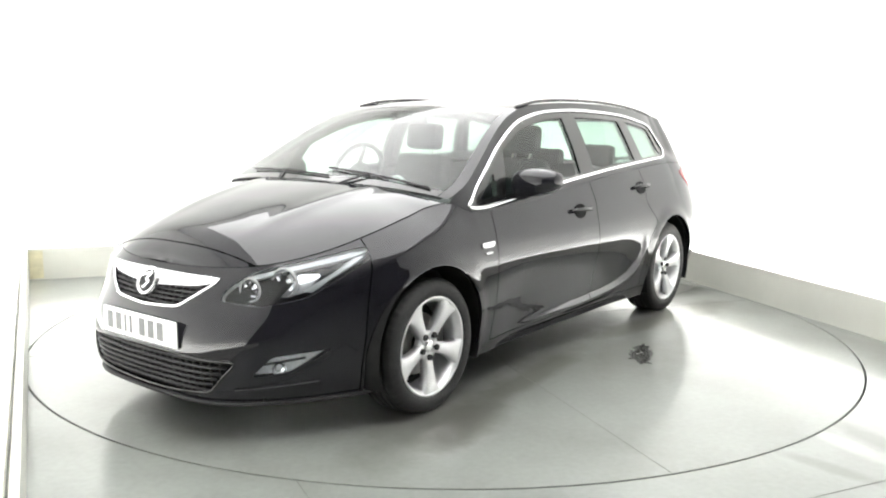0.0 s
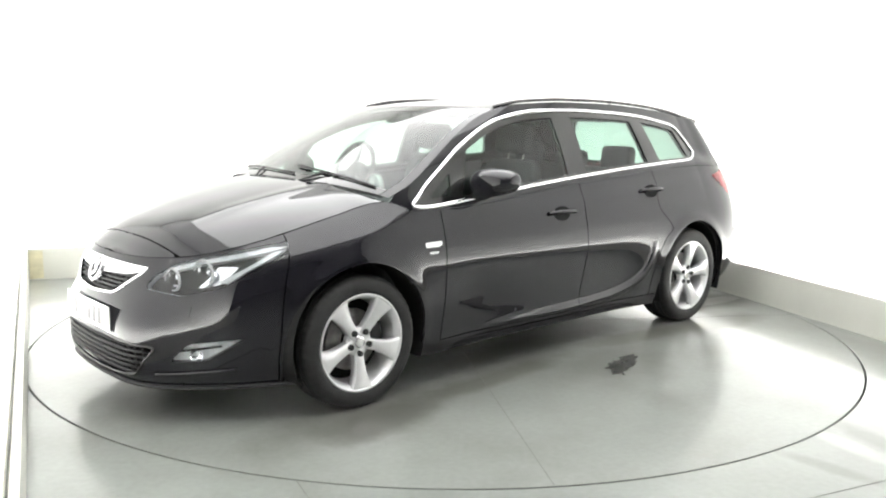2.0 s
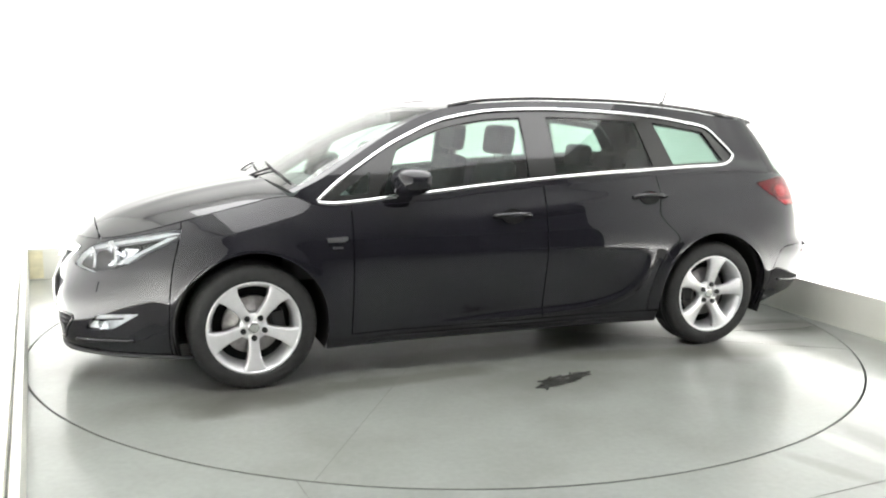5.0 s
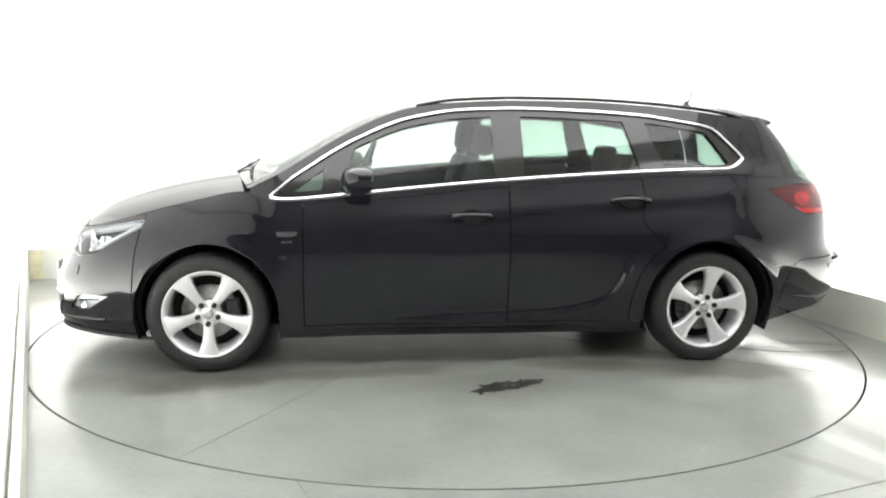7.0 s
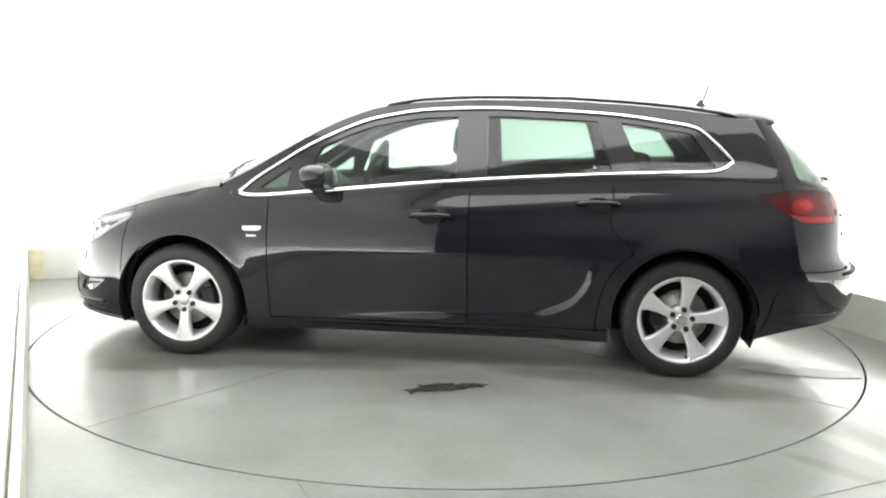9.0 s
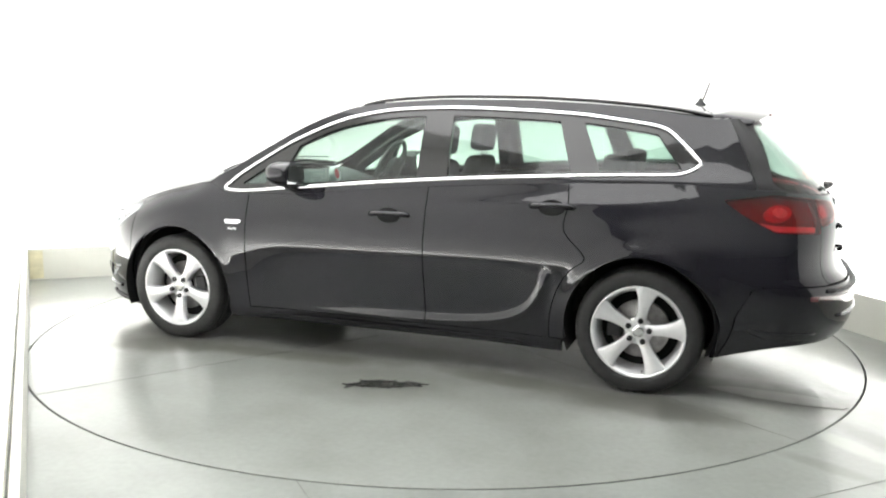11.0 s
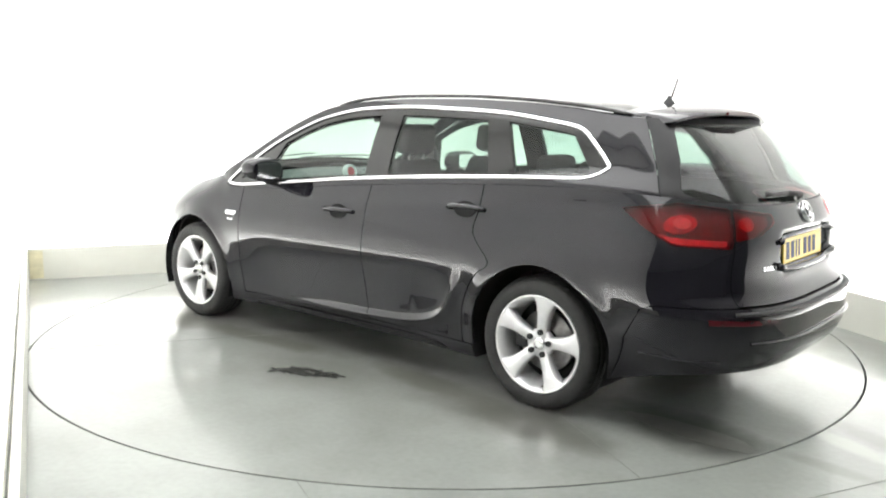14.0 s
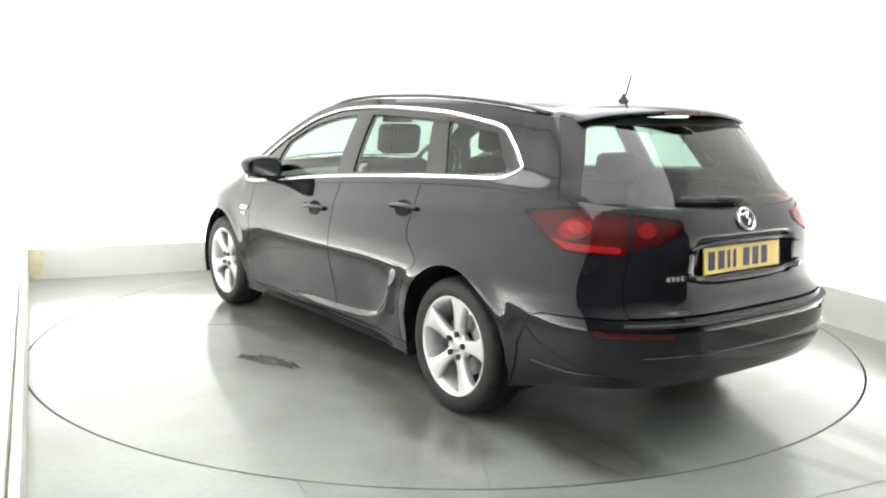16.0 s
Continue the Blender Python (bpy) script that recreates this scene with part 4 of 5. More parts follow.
# headlamps and fog lamps
for sg in (1, -1):
    fn = sided(body, sg)
    H = np.array(HEADLAMP)
    lens = put("headlamp", region("headlamp", H, [], fn, 0.02, LENS, flange=0, push=-0.002), CAR, "clear headlamp with silver reflectors")
    put("lamp_bowl", region("lamp_bowl", H, [], fn, 0.03, LAMP_BOWL, flange=0, push=-0.045), lens, "grey lamp bowl")
    rim = fill(H, 0.02)
    P0, P1 = line_on(fn, rim, -0.004), line_on(fn, rim, -0.06)
    k = len(rim)
    put("lamp_wall", mesh_of("lamp_wall", np.vstack([P0, P1]), [(i, (i + 1) % k, k + (i + 1) % k, k + i) for i in range(k)], SILVER_INNER), lens, "silver inner wall")
    brow = [(s_of_x(1.735), 0.772), (s_of_x(1.80), 0.755), (S2(0.60, 0.72), 0.700), (S2(0.50, 0.68), 0.670), (S2(0.49, 0.69), 0.683), (S2(0.60, 0.73), 0.716), (s_of_x(1.80), 0.772)]
    put("lamp_brow", region("lamp_brow", brow, [], fn, 0.02, SILVER_INNER, flange=0.02, push=-0.012), lens, "silver brow under the lens")
    outerp = [(s_of_x(1.745), 0.762), (s_of_x(1.90), 0.675), (S2(0.69, 0.62), 0.62), (S2(0.66, 0.63), 0.63), (s_of_x(1.87), 0.71), (s_of_x(1.80), 0.752)]
    put("lamp_bezel", region("lamp_bezel", outerp, [], fn, 0.02, SILVER_INNER, flange=0.02, push=-0.014), lens, "silver outer bezel")
    for y, z, r in ((0.485, 0.625, 0.044), (0.595, 0.655, 0.054)):
        m = on_surface(fn, S2(y, z), z)
        V, F = lathe([(r, 0.0), (r * 0.98, -0.004), (r * 0.8, -0.022), (r * 0.5, -0.034), (0.012, -0.038), (0.012, -0.02), (0.001, -0.016)], 28, "z")
        tilt = Vector((1, 0.25 * sg, 0)).to_track_quat("Z", "Y").to_matrix().to_4x4()
        tilt.translation = m.translation - Vector((0.028, 0, 0))
        put("reflector", mesh_of("reflector", V, F, REFLECTOR), lens, "bright round reflector", tilt)
        V, F = lathe([(r * 1.18, -0.006), (r * 1.12, 0.004), (r, 0.003), (r * 0.98, -0.004)], 28, "z")
        put("reflector_ring", mesh_of("reflector_ring", V, F, LAMP_BOWL), lens, "", tilt)
        rnd = random.Random(int(r * 10000))
        for k in range(7):
            a = 2 * math.pi * k / 7 + rnd.uniform(-0.3, 0.3)
            w = rnd.uniform(0.007, 0.012)
            part("facet", box_bm(-w, w, -0.006, 0.006, -0.001, 0.001, 0.0005, 1), REFLECTOR, lens, "", tilt @ Matrix.Translation((0.66 * r * math.cos(a), 0.66 * r * math.sin(a), -0.006)) @ pose(0, 0, 0, rnd.uniform(-40, 40), rnd.uniform(-40, 40), rnd.uniform(0, 180)))
    m = on_surface(fn, S2(0.655, 0.66), 0.672)
    put("turn_signal", region("turn_signal", round_corners([(S2(0.60, 0.6), 0.602), (S2(0.665, 0.62), 0.618), (s_of_x(1.93), 0.70), (S2(0.645, 0.70), 0.70)], 0.01), [], fn, 0.02, REFLECTOR, flange=0.02, push=-0.03), lens, "bright signal reflector")
    FG = np.array(FOG)
    fog = put("fog_lamp", region("fog_lamp", FG, [], fn, 0.02, LENS, flange=0, push=-0.008), CAR, "clear fog lamp in the bumper")
    put("fog_reflector", region("fog_reflector", FG, [], fn, 0.025, FOG_SILVER, flange=0, push=-0.028), fog, "silver reflector")
    rim = fill(FG, 0.02)
    P0, P1 = line_on(fn, rim, 0.0), line_on(fn, rim, -0.03)
    k = len(rim)
    put("fog_recess", mesh_of("fog_recess", np.vstack([P0, P1]), [(i, (i + 1) % k, k + (i + 1) % k, k + i) for i in range(k)], PLASTIC), fog)
    bar = [(a, b) for a, b in ((S2(0.56, 0.32), 0.322), (S2(0.68, 0.33), 0.345), (S2(0.68, 0.34), 0.352), (S2(0.56, 0.33), 0.330))]
    put("fog_bar", region("fog_bar", bar, [], fn, 0.02, PLASTIC, flange=0.01, push=-0.018), fog, "dark bar across the reflector")
    V, F = lathe([(0.030, 0.0), (0.024, -0.012), (0.008, -0.018), (0.001, -0.018)], 20, "z")
    put("fog_bulb", mesh_of("fog_bulb", V, F, REFLECTOR), fog, "", on_surface(fn, S2(0.615, 0.31), 0.312) @ Matrix.Translation((0, 0, -0.012)))
    blade = line_on(fn, smooth_loop([(S2(0.48, 0.2), 0.226), (S2(0.55, 0.2), 0.231), (S2(0.62, 0.22), 0.238), (S2(0.70, 0.24), 0.246)], 6, False), 0.004)
    tube("bumper_blade", blade, 0.010, PAINT, BUMPER_F, "", 8, flat=0.6, normals=[spot(fn, S2(0.6, 0.2), 0.21)[1]] * len(blade))
    # washer flap and small seams on the bumper corner
    put("washer_cover", region("washer_cover", round_corners([(S2(0.555, 0.5), 0.525), (S2(0.60, 0.5), 0.525), (S2(0.60, 0.5), 0.475), (S2(0.555, 0.5), 0.475)], 0.006), [], fn, 0.02, PAINT, flange=0.006, push=0.003), BUMPER_F)

# grilles
fnb = body
for z in np.linspace(0.552, 0.645, 6):
    half = np.interp(z, [0.53, 0.56, 0.66], [0.17, 0.235, 0.37])
    ss = [S2(y, z) for y in np.linspace(-half, half, 17)]
    tube("grille_slat", line_on(fnb, [(s, z) for s in ss], -0.012), 0.0055, PLASTIC, BUMPER_F, "black grille slat", 6, up=(0, 0, 1))
for y in np.linspace(-0.32, 0.32, 17):
    lo = float(np.interp(abs(y), [0, 0.2, 0.32], [0.54, 0.552, 0.62]))
    tube("grille_bar", line_on(fnb, [(S2(y, z), z) for z in np.linspace(lo, 0.655, 4)], -0.016), 0.0035, PLASTIC, BUMPER_F, "", 6, up=(1, 0, 0))
G = np.array(GRILLE)
put("grille_back", region("grille_back", G, [], fnb, 0.04, DARK, flange=0, push=-0.035), BUMPER_F, "dark space behind the grille")
bar = [(S2(y, 0.66), 0.666) for y in np.linspace(-0.385, 0.385, 17)] + [(S2(y, 0.64), float(np.interp(abs(y), [0, 0.08, 0.30, 0.36], [0.612, 0.618, 0.632, 0.648]))) for y in np.linspace(0.36, -0.36, 17)]
put("grille_bar_chrome", region("grille_bar_chrome", bar, [], fnb, 0.03, CHROME, flange=0.012, push=0.004), BUMPER_F, "wide bright chrome bar across the grille")
lowrim = line_on(fnb, fill(G, 0.03), 0.002)
tube("grille_surround", lowrim, 0.007, CHROME, BUMPER_F, "chrome grille surround", 8, True, up=(1, 0, 0), flat=0.7)
LG = np.array(LOWGRILLE)
put("lower_grille_back", region("lower_grille_back", LG, [], fnb, 0.04, DARK, flange=0, push=-0.04), BUMPER_F)
for z in np.linspace(0.218, 0.345, 6):
    half = float(np.interp(z, [0.2, 0.345], [0.37, 0.485]))
    tube("lower_grille_slat", line_on(fnb, [(S2(y, z), z) for y in np.linspace(-half, half, 19)], -0.012), 0.0065, PLASTIC, BUMPER_F, "black lower grille slat", 6)
for y in np.linspace(-0.44, 0.44, 23):
    z0 = float(np.interp(abs(y), [0.38, 0.48], [0.20, 0.30]))
    tube("lower_grille_bar", line_on(fnb, [(S2(y, z), z) for z in np.linspace(z0, 0.355, 4)], -0.017), 0.004, PLASTIC, BUMPER_F, "", 6, up=(1, 0, 0))
tube("lower_grille_surround", line_on(fnb, fill(LG, 0.03), 0.0), 0.006, GLOSS_BLACK, BUMPER_F, "", 8, True, up=(1, 0, 0))
lip = line_on(fnb, [(S2(y, 0.17), 0.168) for y in np.linspace(-0.80, 0.80, 41)], 0.004)
tube("front_lip", lip, 0.014, PLASTIC, BUMPER_F, "black plastic lip under the bumper", 8, flat=0.7)


def emblem(m, r, parent):
    """A round chrome emblem with a plain raised shape."""
    V, F = lathe([(0.0005, 0.001), (r * 0.80, 0.001), (r * 0.84, 0.006), (r * 0.93, 0.009), (r, 0.005), (r * 1.01, -0.012)], 40, "z")
    e = put("emblem", mesh_of("emblem", V, F, CHROME), parent, "round chrome emblem, plain raised shape", m)
    V, F = lathe([(0.0005, 0.0022), (r * 0.78, 0.0022)], 32, "z")
    put("emblem_field", mesh_of("emblem_field", V, F, PLASTIC), e, "dark field")
    path = smooth_loop([(-0.62 * r, 0.30 * r, 0), (-0.10 * r, 0.45 * r, 0), (0.35 * r, 0.55 * r, 0), (-0.05 * r, 0.05 * r, 0), (0.30 * r, -0.10 * r, 0), (-0.15 * r, -0.55 * r, 0)], 5, False)
    tube("emblem_shape", path + np.array([0, 0, 0.004]), 0.11 * r, CHROME, e, "", 8)


emblem(on_surface(body, 0.0, 0.622) @ Matrix.Translation((0, 0, 0.012)), 0.062, BUMPER_F)


def number_plate(m, face, ink, name, label):
    p = new(name)
    p.parent = CAR
    p.matrix_basis = m
    me = box_bm(-0.26, 0.26, -0.0555, 0.0555, -0.004, 0.004, 0.003)
    part("plate_board", me, face, p, label)
    w, x = 0.044, -0.232
    for i in range(7):
        if i == 4:
            x += 0.030
        ww = 0.020 if i in (2, 3) else w
        part("plate_bar", box_bm(x, x + ww, -0.038, 0.038, 0.0042, 0.0052), ink, p, "plain dark bar")
        x += ww + 0.019
    return tagged(p, label)


pm = on_surface(body, 0.0, 0.445)
number_plate(Matrix.Translation((0.006, 0, 0)) @ Matrix(((0, 0, 1, pm.translation.x), (1, 0, 0, 0), (0, 1, 0, 0.437), (0, 0, 0, 1))), PLATE_WHITE, INK_GREY, "front_plate", "white plate with plain bars")
rp = rear(body)
pr = spot(rp, 0.0, 0.76)[0]
number_plate(Matrix(((0, 0, -1, pr[0] - 0.008), (-1, 0, 0, 0), (0, 1, 0, 0.765), (0, 0, 0, 1))) @ pose(0, 0, 0, -4, 0, 0), PLATE_YELLOW, INK, "rear_plate", "yellow plate with plain dark bars")
emblem(on_surface(rp, 0.0, 0.922) @ Matrix.Translation((0, 0, 0.008)), 0.052, TAILGATE)
# plate recess frame: brow above, shelf below
brow = [rp(np.array([q_of_y_rear(y, 0.85)]), np.array([0.838 - 0.02 * (abs(y) / 0.34) ** 4]))[0] + np.array([-0.012, 0, 0]) for y in np.linspace(-0.34, 0.34, 21)]
tube("plate_brow", brow, 0.012, PAINT, TAILGATE, "", 8)
shelf = [rp(np.array([q_of_y_rear(y, 0.68)]), np.array([0.690 + 0.03 * (abs(y) / 0.36) ** 4]))[0] + np.array([-0.010, 0, 0]) for y in np.linspace(-0.36, 0.36, 21)]
tube("plate_shelf", shelf, 0.016, PAINT, TAILGATE, "", 8)
for k in range(5):
    y = 0.44 - 0.021 * k
    m = on_surface(rp, q_of_y_rear(y, 0.72), 0.715)
    part("name_bar", box_bm(-0.008, 0.008, -0.009, 0.009, -0.001, 0.003, 0.001), CHROME, TAILGATE, "small chrome bar", m)

# tail lamps
for sg in (1, -1):
    fn = sided(body, sg)
    t = put("tail_lamp", region("tail_lamp", TAIL_OUT, [], fn, 0.02, RED_LENS, flange=0, push=0.005), CAR, "red tail lamp with a clear red lens")
    put("lamp_bowl", region("lamp_bowl", TAIL_OUT, [], fn, 0.025, DEEP_RED, flange=0.012, push=-0.028), t, "dark red lamp bowl")
    sc = s_of_x(-1.955)
    core = [(sc + 0.075 * math.cos(a), 0.905 + 0.038 * math.sin(a) + 0.010 * math.cos(a)) for a in np.linspace(0, 2 * math.pi, 25)[:-1]]
    put("lamp_core", region("lamp_core", core, [], fn, 0.02, LAMP_ROSE, flange=0.012, push=-0.010), t, "bright rose reflector")
    bulb = [(sc + 0.008 + 0.040 * math.cos(a), 0.908 + 0.023 * math.sin(a)) for a in np.linspace(0, 2 * math.pi, 21)[:-1]]
    put("lamp_bulb", region("lamp_bulb", bulb, [], fn, 0.015, LAMP_PALE, flange=0.006, push=-0.004), t, "pale bulb reflector")
    strip_ = round_corners([(s_of_x(-1.86), 0.862), (s_of_x(-1.935), 0.824), (SEND - QT - 0.03, 0.816), (SEND - QT - 0.03, 0.840), (s_of_x(-1.93), 0.850)], 0.012)
    put("lamp_strip", region("lamp_strip", strip_, [], fn, 0.02, LAMP_PALE, flange=0.008, push=-0.008), t, "pale lower strip")
    fr = sided(rp, sg)
    t2 = put("tailgate_lamp", region("tailgate_lamp", TAIL_IN, [], fr, 0.02, RED_LENS, flange=0, push=0.005), TAILGATE, "red inner lamp on the tailgate")
    put("lamp_bowl", region("lamp_bowl", TAIL_IN, [], fr, 0.025, DEEP_RED, flange=0.012, push=-0.024), t2, "dark red lamp bowl")
    qc = (QT + q_of_y_rear(0.44, 0.9)) / 2
    core = [(qc + 0.042 * math.cos(a), 0.905 + 0.030 * math.sin(a)) for a in np.linspace(0, 2 * math.pi, 21)[:-1]]
    put("lamp_core", region("lamp_core", core, [], fr, 0.02, LAMP_ROSE, flange=0.012, push=-0.010), t2, "bright rose reflector")
    refl = [(q_of_y_rear(0.70, 0.5), 0.528), (q_of_y_rear(0.46, 0.5), 0.520), (q_of_y_rear(0.46, 0.5), 0.500), (q_of_y_rear(0.70, 0.5), 0.505)]
    put("rear_reflector", region("rear_reflector", refl, [], fr, 0.03, DARK_RED, flange=0.006, push=0.004), BUMPER_R, "dark red reflector strip")
    bl = line_on(fn, smooth_loop([(s_of_x(-1.80), 0.365), (s_of_x(-1.95), 0.345), (s_of_x(-2.08), 0.345)], 6, False), 0.003)
    tube("bumper_blade", bl, 0.007, PAINT, BUMPER_R, "", 8, flat=0.6, normals=[spot(fn, s_of_x(-1.95), 0.35)[1]] * len(bl))
ledge = [rp(np.array([q]), np.array([0.545]))[0] + np.array([-0.004, 0, 0.004]) for q in np.linspace(-QT * 1.05, QT * 1.05, 41)]
tube("bumper_ledge", ledge, 0.016, PLASTIC, BUMPER_R, "black loading ledge", 8, flat=0.6)
chr2 = [rp(np.array([q]), np.array([0.425]))[0] for q in np.linspace(-QT * 0.95, QT * 0.95, 31)]
tube("bumper_crease", np.array(chr2), 0.012, PAINT, BUMPER_R, "", 8, flat=0.6)


def mirror(sg):
    n, m = 20, 28
    V, F = [], []
    cx, cy, cz = 0.57, 0.915, 1.006
    for i in range(n + 1):
        th = math.pi * i / n
        for j in range(m):
            ph = 2 * math.pi * j / m
            ex = lambda v, p: math.copysign(abs(v) ** p, v)
            a = ex(math.cos(th), 0.8)
            b = ex(math.sin(th), 0.75)
            y = 0.130 * a
            x = 0.094 * b * ex(math.cos(ph), 0.8)
            z = 0.072 * b * ex(math.sin(ph), 0.8)
            x = max(x, -0.056)
            z *= 1 - 0.18 * (y / 0.130)
            V.append((cx + x + 0.02 * (1 - (y / 0.130)) * 0.5, sg * (cy + y), cz + z + 0.012 * y / 0.130))
    for i in range(n):
        for j in range(m):
            F.append((i * m + j, i * m + (j + 1) % m, (i + 1) * m + (j + 1) % m, (i + 1) * m + j))
    if sg > 0:
        F = [f[::-1] for f in F]
    door = SIDES[sg][1]
    mi = put("door_mirror", mesh_of("door_mirror", V, F, PAINT), door, "black door mirror housing")
    out = round_corners([(-0.095, -0.045), (0.095, -0.05), (0.09, 0.045), (-0.085, 0.05)], 0.03)
    g = plate_bm([tuple(q) for q in out], -0.002, 0.002)
    part("mirror_glass", g, CHROME, mi, "mirror glass", Matrix(((0, 0, -1, cx - 0.050), (-sg, 0, 0, sg * cy), (0, 1, 0, cz), (0, 0, 0, 1))))
    st = smooth_loop([(0.60, 0.80, 0.925), (0.59, 0.86, 0.938), (0.575, 0.90, 0.965)], 5, False) * np.array([1, sg, 1])
    tube("mirror_stalk", st, 0.038, GLOSS_BLACK, mi, "", 12, flat=0.55)


def handle(sg, x, z, door):
    fn = sided(body, sg)
    s = s_of_x(x)
    m = on_surface(fn, s, z)
    V, F = lathe([(1.0, 0.002), (0.9, 0.0005), (0.6, -0.001), (0.001, -0.0015)], 28, "z")
    cup = mesh_of("handle_cup", [(a * 0.066, b * 0.040, c + 0.002) for a, b, c in V], F, DARK)
    h = tube("door_handle", [tuple(m @ Vector(q)) for q in smooth_loop([(-0.105, 0.004, 0.004), (-0.085, 0.006, 0.022), (-0.03, 0.007, 0.034), (0.03, 0.007, 0.035), (0.085, 0.006, 0.024), (0.108, 0.004, 0.004)], 5, False)], 0.0125, PAINT, door, "black door handle", 10, up=tuple(m.to_3x3() @ Vector((0, 1, 0))), flat=1.0)
    put("handle_cup", cup, h, "dark hollow behind the handle", m)


for sg in (1, -1):
    mirror(sg)
    handle(sg, -0.005, 0.808, SIDES[sg][1])
    handle(sg, -0.875, 0.888, SIDES[sg][2])
    fn = sided(body, sg)
    m = on_surface(fn, s_of_x(0.95), 0.722)
    d = 1 if sg > 0 else -1
    rpt = part("side_repeater", plate_bm([tuple(q) for q in round_corners([(-0.055 * 1, 0.012), (-0.05, -0.012), (0.03, -0.012), (0.052, -0.002), (0.05, 0.014)], 0.006)], -0.002, 0.006), CHROME, SIDES[sg][0], "chrome side indicator", m)
    for k in range(4):
        part("badge_bar", box_bm(-0.028 + 0.014 * k, -0.018 + 0.014 * k, -0.044, -0.034, -0.001, 0.003), CHROME, SIDES[sg][0], "small chrome bar", m)

# roof rails, aerial, spoiler
for sg in (1, -1):
    pts = []
    for u in np.linspace(1.02, 1.93, 30):
        p = span(np.array([u]), np.array([0.955 * sg]))[0]
        k = min((u - 1.02) / 0.10, (1.93 - u) / 0.10, 1.0)
        pts.append(p + np.array([0, 0, 0.001 + 0.012 * math.sin(k * math.pi / 2)]))
    tube("roof_rail", pts, 0.010, GLOSS_BLACK, CAR, "black roof rail", 10)
base = span(np.array([1.86]), np.array([0.0]))[0]
V, F = lathe([(1.0, 0.0), (0.85, 0.012), (0.45, 0.026), (0.25, 0.04), (0.001, 0.046)], 20, "z")
AER = put("aerial", mesh_of("aerial", [(a * 0.034, b * 0.022, c) for a, b, c in V], F, PLASTIC), CAR, "black roof aerial", Matrix.Translation(base - Vector((0, 0, 0.004))))
tube("aerial_mast", [(-0.012, 0, 0.03), (-0.042, 0, 0.125)], 0.0048, PLASTIC, AER, "black mast foot", 8, up=(0, 1, 0))
tube("aerial_whip", [(-0.040, 0, 0.12), (-0.135, 0, 0.40)], 0.0021, PLASTIC, AER, "thin steel whip", 6, up=(0, 1, 0))


def spoiler():
    V, F, n = [], [], 41
    ys = np.linspace(-0.55, 0.55, n)
    for y in ys:
        e = (abs(y) / 0.565) ** 2
        dx, dz = 0.085 * e, -0.040 * e - 0.012 * e**4
        for x, z in ((-1.62, 1.412), (-1.72, 1.406), (-1.80, 1.394), (-1.862, 1.378), (-1.870, 1.370), (-1.860, 1.362), (-1.81, 1.354), (-1.76, 1.338), (-1.68, 1.34)):
            V.append((x + dx, y, z + dz - 0.008))
    m = 9
    for i in range(n - 1):
        for j in range(m):
            F.append((i * m + j, i * m + (j + 1) % m, (i + 1) * m + (j + 1) % m, (i + 1) * m + j))
    F += [tuple(range(m))[::-1], tuple(range((n - 1) * m, n * m))]
    sp = put("spoiler", mesh_of("spoiler", V, F, PAINT), TAILGATE, "glossy black roof spoiler")
    part("brake_light", box_bm(-1.870, -1.840, -0.15, 0.15, 1.350, 1.366, 0.004), DARK_RED, sp, "dark red high brake light")


spoiler()

# wipers
def wiper(u0, v0, u1, v1, up0, name, parent):
    pts = [span(np.array([a]), np.array([b]))[0] + np.array([0.006, 0, 0.007]) for a, b in zip(np.linspace(u0, u1, 12), np.linspace(v0, v1, 12))]
    w = tube(name, pts, 0.0055, PLASTIC, parent, "black wiper blade and arm", 6)
    mid = pts[6]
    root = span(np.array([0.0]), np.array([up0]))[0] + np.array([0.02, 0, -0.004])
    tube("wiper_arm", smooth_loop([root, (root + mid) / 2 + np.array([0.004, 0, 0.003]), mid + np.array([0, 0, 0.003])], 4, False), 0.006, PLASTIC, w, "", 6)


wiper(0.05, 0.85, 0.13, 0.02, 0.25, "wiper", SCREEN)
wiper(0.05, 0.10, 0.10, -0.75, -0.30, "wiper", SCREEN)
strip("cowl_panel", -0.03, 0.03, -0.95, 0.95, 4, 31, PLASTIC, CAR, "black plastic cowl under the windscreen", -0.012)
up_r = rear(upper)
rw = [spot(up_r, q, z)[0] + np.array([-0.020, 0, 0.004]) for q, z in zip(np.linspace(-0.02, 0.40, 12), np.linspace(1.002, 1.012, 12))]
RW = tube("rear_wiper", rw, 0.010, PLASTIC, TAILGATE, "black rear wiper", 8)
piv = spot(up_r, 0.02, 0.985)[0]
tube("wiper_arm", [piv + np.array([-0.01, 0, 0]), piv + np.array([-0.03, 0.03, 0.02]), rw[5]], 0.012, PLASTIC, RW, "", 8)

# ---- inside the car ----
CABIN = CAR
dash = bmesh.new()
sec = [(1.20, 0.955), (1.05, 0.965), (0.90, 0.955), (0.78, 0.925), (0.72, 0.87), (0.74, 0.70), (0.80, 0.50), (1.20, 0.50)]
ys = np.linspace(-0.70, 0.70, 15)
rows = []
for y in ys:
    e = 1 - 0.05 * (abs(y) / 0.7) ** 2
    hump = 0.035 * math.exp(-((y + 0.37) / 0.16) ** 2)
    rows.append([dash.verts.new((x - 0.08 * (y / 0.7) ** 2 * (x > 1), y, (z + (hump if 1 <= i <= 3 and x < 1 else 0)) * (e if z > 0.8 else 1))) for i, (x, z) in enumerate(sec)])
